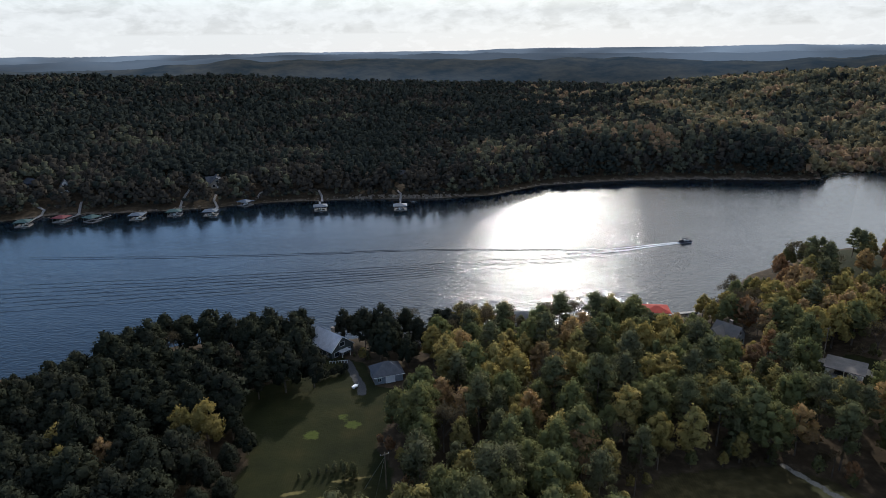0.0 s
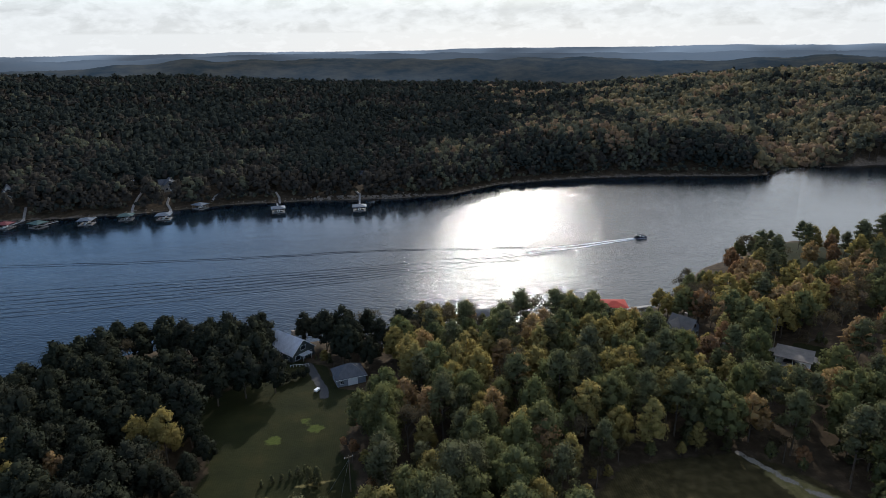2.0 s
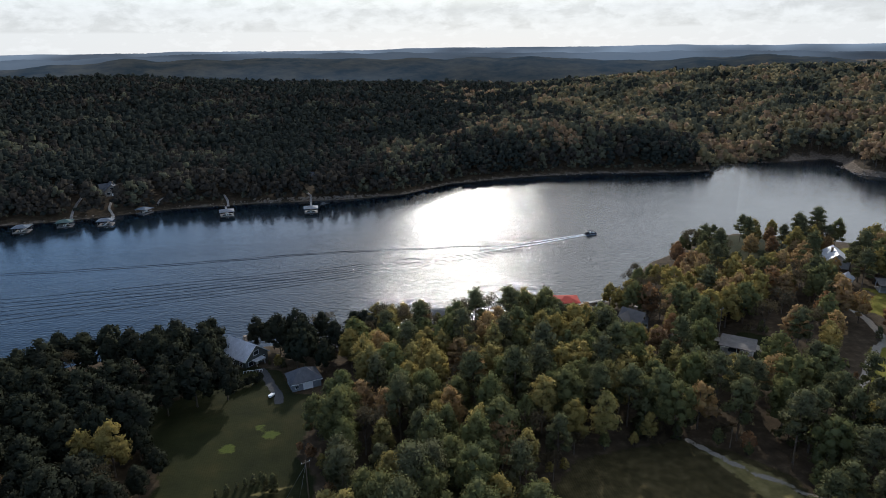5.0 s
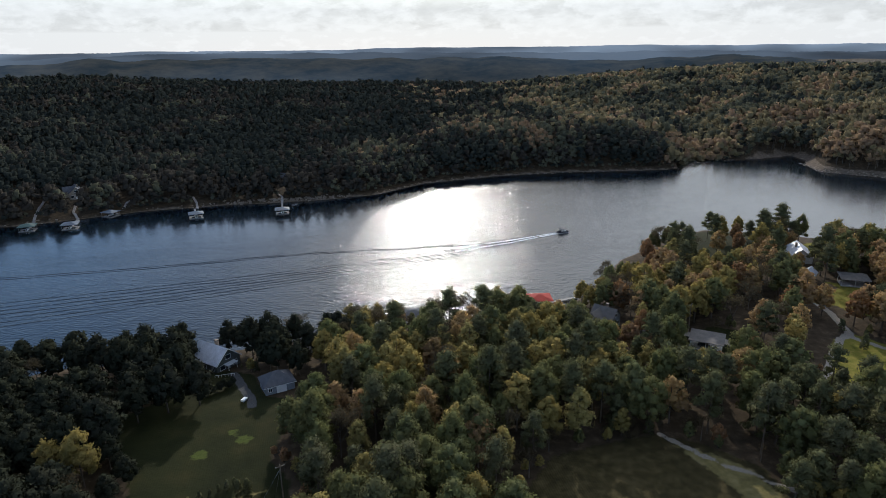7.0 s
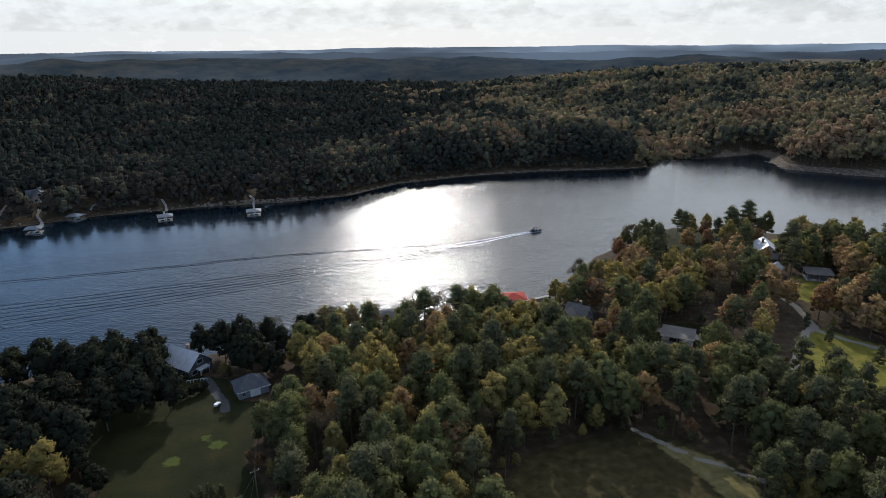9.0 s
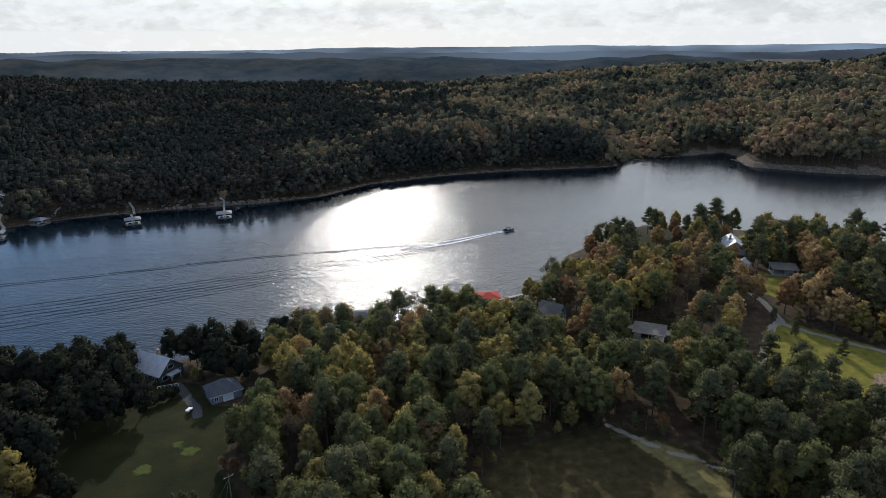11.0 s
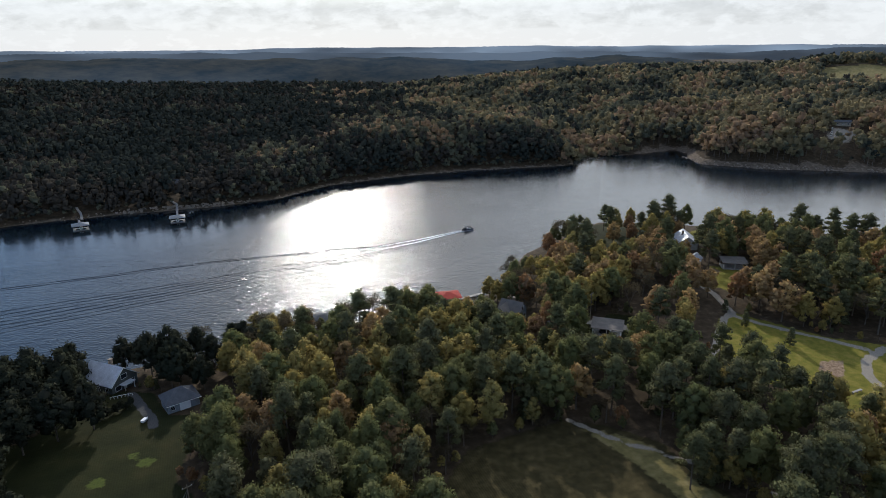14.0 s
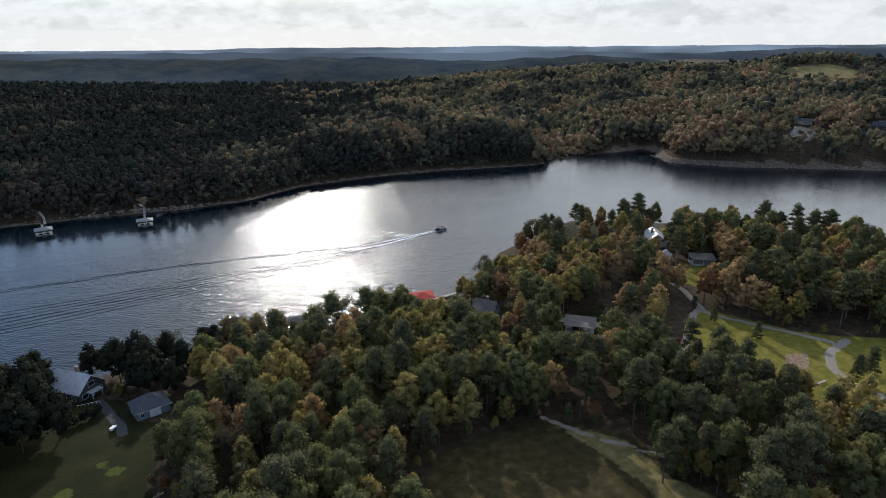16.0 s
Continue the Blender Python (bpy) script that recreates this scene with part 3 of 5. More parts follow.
def round_block(n):
    """A ball of six n by n patches."""
    u = np.linspace(-1, 1, n + 1)
    a, b = np.meshgrid(np.tan(u * math.pi / 4), np.tan(u * math.pi / 4), indexing="ij")
    one = np.ones_like(a)
    sides = [(a, b, one), (b, a, -one), (one, a, b), (-one, b, a), (b, one, a), (a, -one, b)]
    v = np.concatenate([np.stack(p, -1).reshape(-1, 3) for p in sides])
    v /= np.linalg.norm(v, axis=1, keepdims=True)
    f = np.concatenate([grid_faces(n + 1, n + 1) + k * (n + 1) ** 2 for k in range(6)])
    key, first, back = np.unique(np.round(v, 4), axis=0, return_index=True, return_inverse=True)
    return v[first], back.ravel()[f]


BALL, BALL_FACES = round_block(1)
BALL_FACES = np.concatenate([BALL_FACES[:, :3], BALL_FACES[:, [0, 2, 3]]])


def lobed_crown(lobes, count, size, rng, core):
    """Leaf sprays over the skins of lobes (x, y, z, radius, flatness) round inner masses: corners, faces, normals."""
    lobes = np.asarray(lobes, float)
    share = lobes[:, 3] ** 2
    pick = rng.choice(len(lobes), count, p=share / share.sum())
    way = rng.normal(0, 1, (count, 3))
    way[:, 2] = np.abs(way[:, 2]) * 0.95 - 0.3
    way /= np.linalg.norm(way, axis=1, keepdims=True)
    rad = lobes[pick, 3] * rng.uniform(0.7, 1.25, count)
    off = way * rad[:, None]
    off[:, 2] *= lobes[pick, 4]
    v, f = leaf_cards(lobes[pick, :3] + off, way, size, rng)
    heart = (lobes[:, :3] * lobes[:, 3:4] ** 2).sum(0) / share.sum()
    whole = (lobes[:, :3] - heart) / np.abs(lobes[:, :3] - heart).max(0).clip(0.5)      # where a lobe sits on the whole crown
    lean = way * 0.65 + whole[pick] * 0.7 + (0, 0, 0.2) + rng.normal(0, 0.5, (count, 3))
    vs, fs, ns, k = [v], [f], [np.repeat(lean, 3, axis=0)], len(v)
    for (x, y, z, r, flatness), side in zip(lobes, whole):
        vs.append(BALL * r * core * 1.15 * rng.uniform(0.85, 1.1, (len(BALL), 1)) * (1, 1, flatness) + (x, y, z))
        ns.append(BALL * 0.65 + side * 0.7 + (0, 0, 0.2))
        fs.append(BALL_FACES + k)
        k += len(BALL)
    ns = np.concatenate(ns)
    return np.concatenate(vs), np.concatenate(fs), ns / np.linalg.norm(ns, axis=1, keepdims=True)


GROWN = {}      # crown mesh name: its arrays, for the woods that are joined


def crown_mesh(lobes, count, size, rng, material, core=0.72):
    v, f, n = lobed_crown(lobes, count, size, rng, core)
    me = raw_mesh("crown", v, f, material, True)
    me.normals_split_custom_set_from_vertices(n)
    GROWN[me.name] = (v, f, n, material)
    return me


def broad_lobes(rng, height, width, n=34):
    """Lobes of a crown on a trunk, round or rather pointed."""
    lobes, peak = [], rng.uniform(0.0, 0.45)
    for i in range(n):
        a, b = 2.4 * i + rng.uniform(-0.5, 0.5), (i + 0.5) / n
        full = math.sqrt(max(0.05, 1 - (1.75 * b - 0.72) ** 2 * 0.95))
        ring = full * (1 - peak) + peak * (1.05 - b) ** 0.8
        rad = width * 0.5 * ring * rng.uniform(0.5, 0.85)
        lobes.append((rad * math.cos(a), rad * math.sin(a), height * (0.3 + 0.6 * b) + rng.uniform(-0.5, 0.5), width * rng.uniform(0.09, 0.175) * (1.15 - 0.3 * b), rng.uniform(0.8, 1.15)))
    lobes.append((0, 0, height * 0.55, width * 0.27, 1.3))
    lobes.append((rng.uniform(-0.5, 0.5), rng.uniform(-0.5, 0.5), height * 0.93, width * 0.12, 1.3))
    return lobes


def pine_lobes(rng, height, width, low=0.42):
    """Lobes of an old pine: flat tufts on whorls in the upper trunk."""
    lobes, z, a = [], height * low, rng.uniform(0, 6)
    while z < height * 0.95:
        k = (z / height - low) / (1 - low)
        reach = width * 0.5 * (1.0 - 0.75 * k ** 1.4) * rng.uniform(0.65, 1.0)
        a += 2.2 + rng.uniform(-0.5, 0.5)
        lobes.append((reach * 0.72 * math.cos(a), reach * 0.72 * math.sin(a), z, width * rng.uniform(0.12, 0.2), rng.uniform(0.4, 0.65)))
        z += height * rng.uniform(0.028, 0.048)
    lobes.append((0, 0, height * 0.96, width * 0.14, 1.2))
    lobes.append((0, 0, height * 0.8, width * 0.2, 1.4))
    return lobes


def trunk_mesh(rng, lobes, height, girth, material):
    """A tapered trunk with limbs to the largest lobes."""
    s = Shape()
    lean = Vector((rng.uniform(-0.3, 0.3), rng.uniform(-0.3, 0.3), 0))
    knots = [Vector((0, 0, -0.6)), lean * 0.6 + Vector((0, 0, height * 0.4)), lean + Vector((0, 0, height * 0.9))]
    s.tube(knots[0], knots[1], girth, girth * 0.68, 7).tube(knots[1], knots[2], girth * 0.68, girth * 0.2, 6)
    for x, y, z, r, _ in sorted(lobes, key=lambda q: -q[3])[:9]:
        s.tube((lean.x * 0.6, lean.y * 0.6, max(z - 2.2, height * 0.22)), (x * 0.9, y * 0.9, z), girth * 0.32, girth * 0.1, 4)
    return s.mesh("trunk", material)


def make_tree(name, label, category, seed, height, width, material, count, size, form="broad", bark=None, core=0.72):
    rng = np.random.default_rng(seed)
    if form == "pine":
        lobes = pine_lobes(rng, height, width)
    elif form == "cone":
        lobes = pine_lobes(rng, height, width, 0.1)
    else:
        lobes = broad_lobes(rng, height, width)
    ob = tagged(new(name), label, category)
    part("trunk", trunk_mesh(rng, lobes, height, 0.011 * height + 0.05, bark or BARK), None, ob)
    part("crown", crown_mesh(lobes, count, size, rng, material, core), None, ob)
    return ob


def make_bare_tree(seed, height, width, leaves):
    """A tree that has shed most leaves: forked limbs and twigs with a thin rest of foliage."""
    rng = np.random.default_rng(seed)
    s, tips = Shape(), []

    def grow(p, way, length, girth, depth):
        q = p + way * length
        s.tube(p, q, girth, girth * 0.62, 5 if depth < 2 else 3)
        if depth == 4:
            tips.append(q)
            return
        for _ in range(3 if depth < 3 else 2):
            bend = Vector(rng.normal(0, 0.42, 3)) + Vector((0, 0, 0.12))
            grow(q, (way + bend).normalized(), length * rng.uniform(0.6, 0.8), girth * 0.58, depth + 1)

    grow(Vector((0, 0, -0.5)), Vector((0, 0, 1)), height * 0.34, 0.2, 0)
    ob = tagged(new("sparse_tree"), "half-bare hardwood with thin grey-brown foliage", "tree")
    part("trunk", s, PALE_BARK, ob)
    at = np.array([tuple(tips[i]) for i in rng.integers(0, len(tips), leaves)]) + rng.normal(0, 0.75, (leaves, 3))
    v, f = leaf_cards(at, rng.normal(0, 1, (leaves, 3)), 0.24, rng)
    me = raw_mesh("crown", v, f, LEAF_GREY)
    GROWN[me.name] = (v, f, np.tile((0.0, 0.0, 1.0), (len(v), 1)), LEAF_GREY)
    part("crown", me, None, ob)
    return ob


STOCK = {}


def stock(kind, name, label, seed, height, width, paint, full, card, form="broad", core=0.72):
    """Grows a few trees of a kind: full ones for near by, thinner ones for farther off."""
    STOCK[kind] = [[make_tree(name, label, "tree", seed + i + 10 * far, height, width, paint, int(full * share), card * grow, form, None, core) for i in range(4)]
                   for far, share, grow in ((0, 2.1, 0.72), (1, 1.3, 0.9), (2, 0.55, 1.32), (3, 0.2, 2.0))]


stock("green", "broadleaf_tree", "round-crowned green broadleaf tree in early autumn", 100, 16.5, 10.8, LEAF_GREEN, 1450, 0.36)
stock("olive", "broadleaf_tree", "olive-green broadleaf tree turning yellow", 200, 15.5, 10.0, LEAF_OLIVE, 1350, 0.36)
stock("yellow", "broadleaf_tree", "slender broadleaf tree in bright yellow autumn leaf", 300, 15.0, 7.6, LEAF_YELLOW, 1100, 0.33, core=0.6)
stock("orange", "broadleaf_tree", "broadleaf tree in orange-brown autumn leaf", 400, 15.0, 9.2, LEAF_ORANGE, 1200, 0.35, core=0.65)
stock("red", "broadleaf_tree", "broadleaf tree in russet autumn leaf", 500, 13.0, 8.4, LEAF_RED, 1100, 0.35, core=0.65)
stock("dark", "broadleaf_tree", "dense green broadleaf tree with cloud shade in its colour", 600, 16.0, 11.0, LEAF_SHADED, 1400, 0.38)
stock("pine", "pine_tree", "tall dark green pine with a bare lower trunk", 700, 19.0, 10.5, NEEDLE, 1400, 0.34, "pine")
stock("cedar", "conifer", "dense bushy green conifer", 800, 12.0, 7.4, NEEDLE, 1250, 0.32, "cone")
STOCK["bare"] = [[make_bare_tree(900 + i + 10 * far, 13.0, 7.0, n) for i in range(3)] for far, n in ((0, 1500), (1, 1300), (2, 900), (3, 200))]
KEPT, USED, JOINED = [], set(), []     # feet of planted trees; grown trees that stand already; trees for the joined woods


def plant(kind, x, y, scale=1.0, rng=random, apart=True):
    r = math.hypot(x, y)
    src = rng.choice(STOCK[kind][3 if scale < 0.42 and not apart else 0 if r < 150 else 1 if r < 215 or apart else 2])
    m = pose(x, y, on(x, y), 0, 0, rng.uniform(0, 360))
    k = scale * rng.uniform(0.9, 1.1)
    size = (k * rng.uniform(0.92, 1.08), k * rng.uniform(0.92, 1.08), k)
    KEPT.append((x, y))
    if not apart:
        JOINED.append((next(o.data.name for o in src.children if o.name.startswith("crown")), m @ Matrix.Diagonal((*size, 1)), kind))
        return
    ob = copy_thing(src, m) if src in USED else src
    USED.add(src)
    ob.matrix_basis = m
    ob.scale = size


def join_woods():
    """The farther trees of the near bank, one sheet of foliage a colour, and their trunks."""
    heaps, posts = {}, ([], [])
    for name, m, kind in JOINED:
        v, f, n, paint = GROWN[name]
        a = np.array(m)
        turn = a[:3, :3]
        vs, fs, ns = heaps.setdefault(paint.name, ([], [], []))
        fs.append(f + sum(map(len, vs)))
        vs.append(v @ turn.T + a[:3, 3])
        q = n @ turn.T
        ns.append(q / np.linalg.norm(q, axis=1, keepdims=True))
        k = 8 * len(posts[0])
        h = float(v[:, 2].max()) * 0.85
        ring = [(sx * w, sy * w, z) for z, w in ((-0.6, 0.2), (h, 0.06)) for sx, sy in ((-1, -1), (1, -1), (1, 1), (-1, 1))]
        posts[0].append(np.array(ring) @ turn.T + a[:3, 3])
        posts[1].extend([(k + i, k + (i + 1) % 4, k + 4 + (i + 1) % 4, k + 4 + i) for i in range(4)])
    for paint, (vs, fs, ns) in heaps.items():
        me = raw_mesh("woods", np.concatenate(vs), np.concatenate(fs), bpy.data.materials[paint], True)
        me.normals_split_custom_set_from_vertices(np.concatenate(ns))
        tagged(new("woods", me), "mixed autumn trees of the near wooded bank", "woods", kind="stuff")
    tagged(new("wood_trunks", raw_mesh("wood_trunks", np.concatenate(posts[0]), posts[1], BARK)), "bare grey-brown trunks in the near woods", "trunks", kind="stuff")


# ---- buildings ----
def window(parent, x, y, z, w, h, face="y", name="window"):
    """A framed window on a wall that looks along -y or +x."""
    f, p = Shape(), Shape()
    if face == "y":
        f.box(x - w / 2 - 0.09, x + w / 2 + 0.09, y - 0.06, y + 0.02, z - 0.09, z).box(x - w / 2 - 0.09, x + w / 2 + 0.09, y - 0.06, y + 0.02, z + h, z + h + 0.09)
        f.box(x - w / 2 - 0.09, x - w / 2, y - 0.06, y + 0.02, z, z + h).box(x + w / 2, x + w / 2 + 0.09, y - 0.06, y + 0.02, z, z + h).box(x - 0.035, x + 0.035, y - 0.05, y + 0.02, z, z + h)
        p.box(x - w / 2, x + w / 2, y - 0.025, y + 0.01, z, z + h)
    else:
        f.box(y - 0.02, y + 0.06, x - w / 2 - 0.09, x + w / 2 + 0.09, z - 0.09, z).box(y - 0.02, y + 0.06, x - w / 2 - 0.09, x + w / 2 + 0.09, z + h, z + h + 0.09)
        f.box(y - 0.02, y + 0.06, x - w / 2 - 0.09, x - w / 2, z, z + h).box(y - 0.02, y + 0.06, x + w / 2, x + w / 2 + 0.09, z, z + h)
        p.box(y - 0.01, y + 0.025, x - w / 2, x + w / 2, z, z + h)
    fr = part(name, f, WHITE, parent, "white window frame")
    part("pane", p, GLASS, fr)


def gable_roof(length, depth, z, rise, over=0.45, thick=0.22):
    """A gabled roof, ridge along x, with eaves that stand out."""
    h, e = depth / 2 + over, rise * over / (depth / 2)
    return Shape().prism([(-h, z - e), (0, z + rise), (h, z - e), (h, z - e + thick), (0, z + rise + thick), (-h, z - e + thick)], -length / 2 - over, length / 2 + over)


def hip_roof(length, depth, z, rise, over=0.5):
    a, b, k = length / 2 + over, depth / 2 + over, max(length - depth, 0.4) / 2
    v = [(-a, -b, z), (a, -b, z), (a, b, z), (-a, b, z), (-a, -b, z + 0.18), (a, -b, z + 0.18), (a, b, z + 0.18), (-a, b, z + 0.18), (-k, 0, z + rise), (k, 0, z + rise)]
    return Shape().add(v, [(3, 2, 1, 0), (0, 1, 5, 4), (1, 2, 6, 5), (2, 3, 7, 6), (3, 0, 4, 7), (4, 5, 9, 8), (5, 6, 9), (6, 7, 8, 9), (7, 4, 8)])


def gable_walls(length, depth, wall, rise):
    """Walls with gable ends at x = -length/2 and length/2."""
    h = depth / 2
    return Shape().prism([(-h, -0.8), (h, -0.8), (h, wall), (0, wall + rise - 0.02), (-h, wall)], -length / 2, length / 2)


def house(x, y, turn, length, depth, wall, rise, siding, roof, label, chimney=True, wing=None):
    """A gabled house, its ridge along its own x; the gable at +x carries windows."""
    ob = thing("house", x, y, on(x, y) + 0.2, turn, label, "house")
    part("wall", gable_walls(length, depth, wall, rise), siding, ob)
    part("roof", gable_roof(length, depth, wall, rise), roof, ob)
    end = length / 2
    for k in (-depth * 0.27, depth * 0.27):
        window(ob, k, end, 0.9, depth * 0.2, 1.5, "x")
    window(ob, 0, end, wall + rise * 0.12, depth * 0.22, 1.4, "x")
    part("door", Shape().box(end - 0.02, end + 0.07, -0.5, 0.5, 0.02, 2.1), WHITE, ob, "white panelled door")
    for k in (-0.3, 0.05, 0.33):
        window(ob, length * k, -depth / 2, 0.95, 1.3, 1.3)
    if chimney:
        part("chimney", Shape().box(-0.5, 0.5, depth * 0.1, depth * 0.1 + 0.9, wall, wall + rise + 1.0).box(-0.6, 0.6, depth * 0.1 - 0.1, depth * 0.1 + 1.0, wall + rise + 0.9, wall + rise + 1.1), STONE, ob)
    if wing:
        wl_, wd, wx = wing
        wob = Shape()
        h = wd / 2
        wob.add([(wx - h, -depth / 2 - wl_, -0.8), (wx + h, -depth / 2 - wl_, -0.8), (wx + h, 0, -0.8), (wx - h, 0, -0.8), (wx - h, -depth / 2 - wl_, wall), (wx + h, -depth / 2 - wl_, wall), (wx + h, 0, wall), (wx - h, 0, wall),
                 (wx, -depth / 2 - wl_, wall + rise * 0.8), (wx, 0, wall + rise * 0.8)], [(0, 1, 5, 8, 4), (1, 2, 6, 5), (3, 0, 4, 7), (2, 3, 7, 9, 6), (4, 8, 9, 7), (8, 5, 6, 9)])
        part("wing", wob, siding, ob)
        over = Shape()
        for sgn in (-1, 1):
            a = [(wx, -depth / 2 - wl_ - 0.4, wall + rise * 0.8 + 0.03), (wx + sgn * (h + 0.4), -depth / 2 - wl_ - 0.4, wall - 0.3), (wx + sgn * (h + 0.4), 0, wall - 0.3), (wx, 0, wall + rise * 0.8 + 0.03)]
            over.add(a + [(p, q, r + 0.2) for p, q, r in a], [(0, 1, 2, 3), (7, 6, 5, 4), (0, 4, 5, 1), (1, 5, 6, 2), (2, 6, 7, 3), (3, 7, 4, 0)])
        part("wing_roof", over, roof, ob)
        window(ob, wx, -depth / 2 - wl_, 0.9, 1.6, 1.4)
        window(ob, wx, -depth / 2 - wl_, wall + 0.2, 1.0, 1.1)
    return ob


def garage(x, y, turn):
    ob = thing("garage", x, y, on(x, y) + 0.1, turn, "grey garage with a hipped shingle roof and white door", "garage")
    part("wall", Shape().box(-4.4, 4.4, -3.6, 3.6, -0.8, 2.7), GREY_SIDING, ob)
    part("roof", hip_roof(8.8, 7.2, 2.7, 3.1), SHINGLE, ob)
    door = part("garage_door", Shape().box(-1.1, 1.9, -3.68, -3.58, 0.02, 2.4), WHITE, ob, "white sectional door")
    for k in range(3):
        part("door_panel", Shape().box(-1.0, 1.8, -3.72, -3.68, 0.1 + 0.77 * k, 0.75 + 0.77 * k), WHITE, door)
    window(ob, -3.0, -3.6, 1.0, 1.0, 1.1)
    part("gutter", Shape().box(-4.95, 4.95, -4.2, -4.08, 2.63, 2.76), WHITE, ob)


def carport(x, y, turn, name="carport", label="open carport with a pale low roof on posts over a slab", cover=None):
    ob = thing(name, x, y, on(x, y) + 0.15, turn, label, name.split("_")[-1])
    part("slab", Shape().box(-5, 5, -3.6, 3.6, -0.8, 0.1), CONCRETE, ob, "concrete slab")
    part("roof", Shape().prism([(-4.3, 2.92), (4.3, 3.5), (4.3, 3.68), (-4.3, 3.1)], -5.5, 5.5), cover or TAN_SHINGLE, ob, "weathered roof")
    for px_ in (-4.8, 0, 4.8):
        for py_ in (-3.4, 3.4):
            part("post", Shape().box(px_ - 0.1, px_ + 0.1, py_ - 0.1, py_ + 0.1, 0.1, 3.18 + py_ * 0.0675), WHITE, ob)
    for k in (-3.4, 3.4):
        part("beam", Shape().box(-5, 5, k - 0.1, k + 0.1, 2.86 + k * 0.0675, 3.16 + k * 0.0675), WHITE, ob)


def car(x, y, z, turn, paint, label):
    ob = thing("car", x, y, z, turn, label, "car")
    body = [(-2.2, 0.35), (2.2, 0.35), (2.25, 0.75), (1.4, 0.95), (-2.2, 1.0)]
    cab = [(-1.7, 0.98), (1.0, 0.94), (0.4, 1.5), (-1.3, 1.55)]
    for name, line, half, mat in (("body", body, 0.9, paint), ("cabin", cab, 0.76, GLASS)):
        n = len(line)
        s = Shape().add([(a, sgn * half, b) for sgn in (-1, 1) for a, b in line], [tuple(range(n))[::-1], tuple(range(n, 2 * n))] + [(i, (i + 1) % n, n + (i + 1) % n, n + i) for i in range(n)])
        part(name, s, mat, ob)
    part("roof", Shape().box(-1.3, 0.4, -0.74, 0.74, 1.53, 1.58), paint, ob)
    for a in (-1.4, 1.4):
        for b in (-0.86, 0.86):
            w = part("wheel", Shape().tube((a, b - 0.1, 0.33), (a, b + 0.1, 0.33), 0.33, n=14), RUBBER, ob)
            part("rim", Shape().tube((a, b - 0.12, 0.33), (a, b + 0.12, 0.33), 0.18, n=10), STEEL, w)


def utility_pole(x, y, height, label="weathered timber utility pole", arm=True):
    ob = thing("utility_pole", x, y, on(x, y), 25, label, "pole")
    part("shaft", Shape().tube((0, 0, -0.8), (0, 0, height), 0.17, 0.11, 8), PALE_TIMBER if not arm else TIMBER, ob)
    if arm:
        part("crossarm", Shape().box(-1.1, 1.1, -0.06, 0.06, height - 0.7, height - 0.55), TIMBER, ob)
        for k in (-0.95, 0.0, 0.95):
            part("insulator", Shape().tube((k, 0, height - 0.55), (k, 0, height - 0.33), 0.06, 0.045, 6), WHITE, ob)
    return ob


PALE_TIMBER = plain("pale_timber", (0.33, 0.3, 0.27))
lake_house = house(-40.0, 201.0, -42, 13.0, 9.5, 3.4, 4.0, OLIVE_SIDING, PALE_ROOF, "dark olive lakeside house with pale roof and white trim", True)
for sgn in (-1, 1):          # white boards along the gable's slopes, and the porch
    part("rake_board", Shape().add([(6.97, sgn * 5.2, 2.95), (6.97, 0, 7.33), (6.97, 0, 7.68), (6.97, sgn * 5.2, 3.3), (7.05, sgn * 5.2, 2.95), (7.05, 0, 7.33), (7.05, 0, 7.68), (7.05, sgn * 5.2, 3.3)],
         [(0, 1, 2, 3), (7, 6, 5, 4), (0, 4, 5, 1), (1, 5, 6, 2), (2, 6, 7, 3), (3, 7, 4, 0)]), WHITE, lake_house, "white trim board")
    part("porch_post", Shape().box(8.4, 8.56, sgn * 1.7 - 0.08, sgn * 1.7 + 0.08, -0.6, 2.5), WHITE, lake_house)
part("porch_roof", Shape().box(6.45, 8.8, -2.1, 2.1, 2.5, 2.68), PALE_ROOF, lake_house)
part("porch_floor", Shape().box(6.5, 8.8, -2.1, 2.1, -0.9, 0.02), CONCRETE, lake_house)
fence = thing("railing", -35.5, 189.5, on(-35.5, 189.5), 4, "low white railing in front of the house", "railing")
part("rail", Shape().box(-3, 3, -0.04, 0.04, 0.75, 0.85), WHITE, fence)
for k in range(7):
    part("post", Shape().box(k - 3.05, k - 2.95, -0.05, 0.05, -0.2, 0.8), WHITE, fence)
house(-10.5, 205.0, 70, 9.0, 7.0, 2.8, 2.6, DARK_SIDING, SLATE, "small dark timber cabin among shore trees", False)
garage(-18.3, 176.5, 18)
house(98.5, 198.5, -52, 8.5, 6.8, 4.0, 3.2, GREY_SIDING, TAN_SHINGLE, "grey house with steep gables and shingle roof", True, (3.5, 5.5, -2.0))
house(215.5, 243.0, 60, 15.0, 9.5, 3.2, 3.4, SIDING, PALE_ROOF, "white-roofed house among pines on the point", True)
house(199.0, 217.0, 35, 6.5, 5.0, 2.8, 2.0, TAN_SIDING, PALE_ROOF, "small tan outbuilding with a pale metal roof", False)
carport(212.0, 207.0, -30, "open_shed", "dark open-sided shed with a weathered roof on posts")
house(268.0, 261.0, 15, 14.0, 8.0, 3.0, 2.0, TAN_SIDING, SHINGLE, "long low house near the shore", False)
carport(122.5, 171.5, -38)
car(121.5, 170.8, on(122.5, 171.5) + 0.25, -44, CAR_PAINT, "dark car parked under the carport")
cart = thing("garden_cart", -27.4, 170.0, on(-27.4, 170), 60, "small white garden cart standing on the drive", "cart")
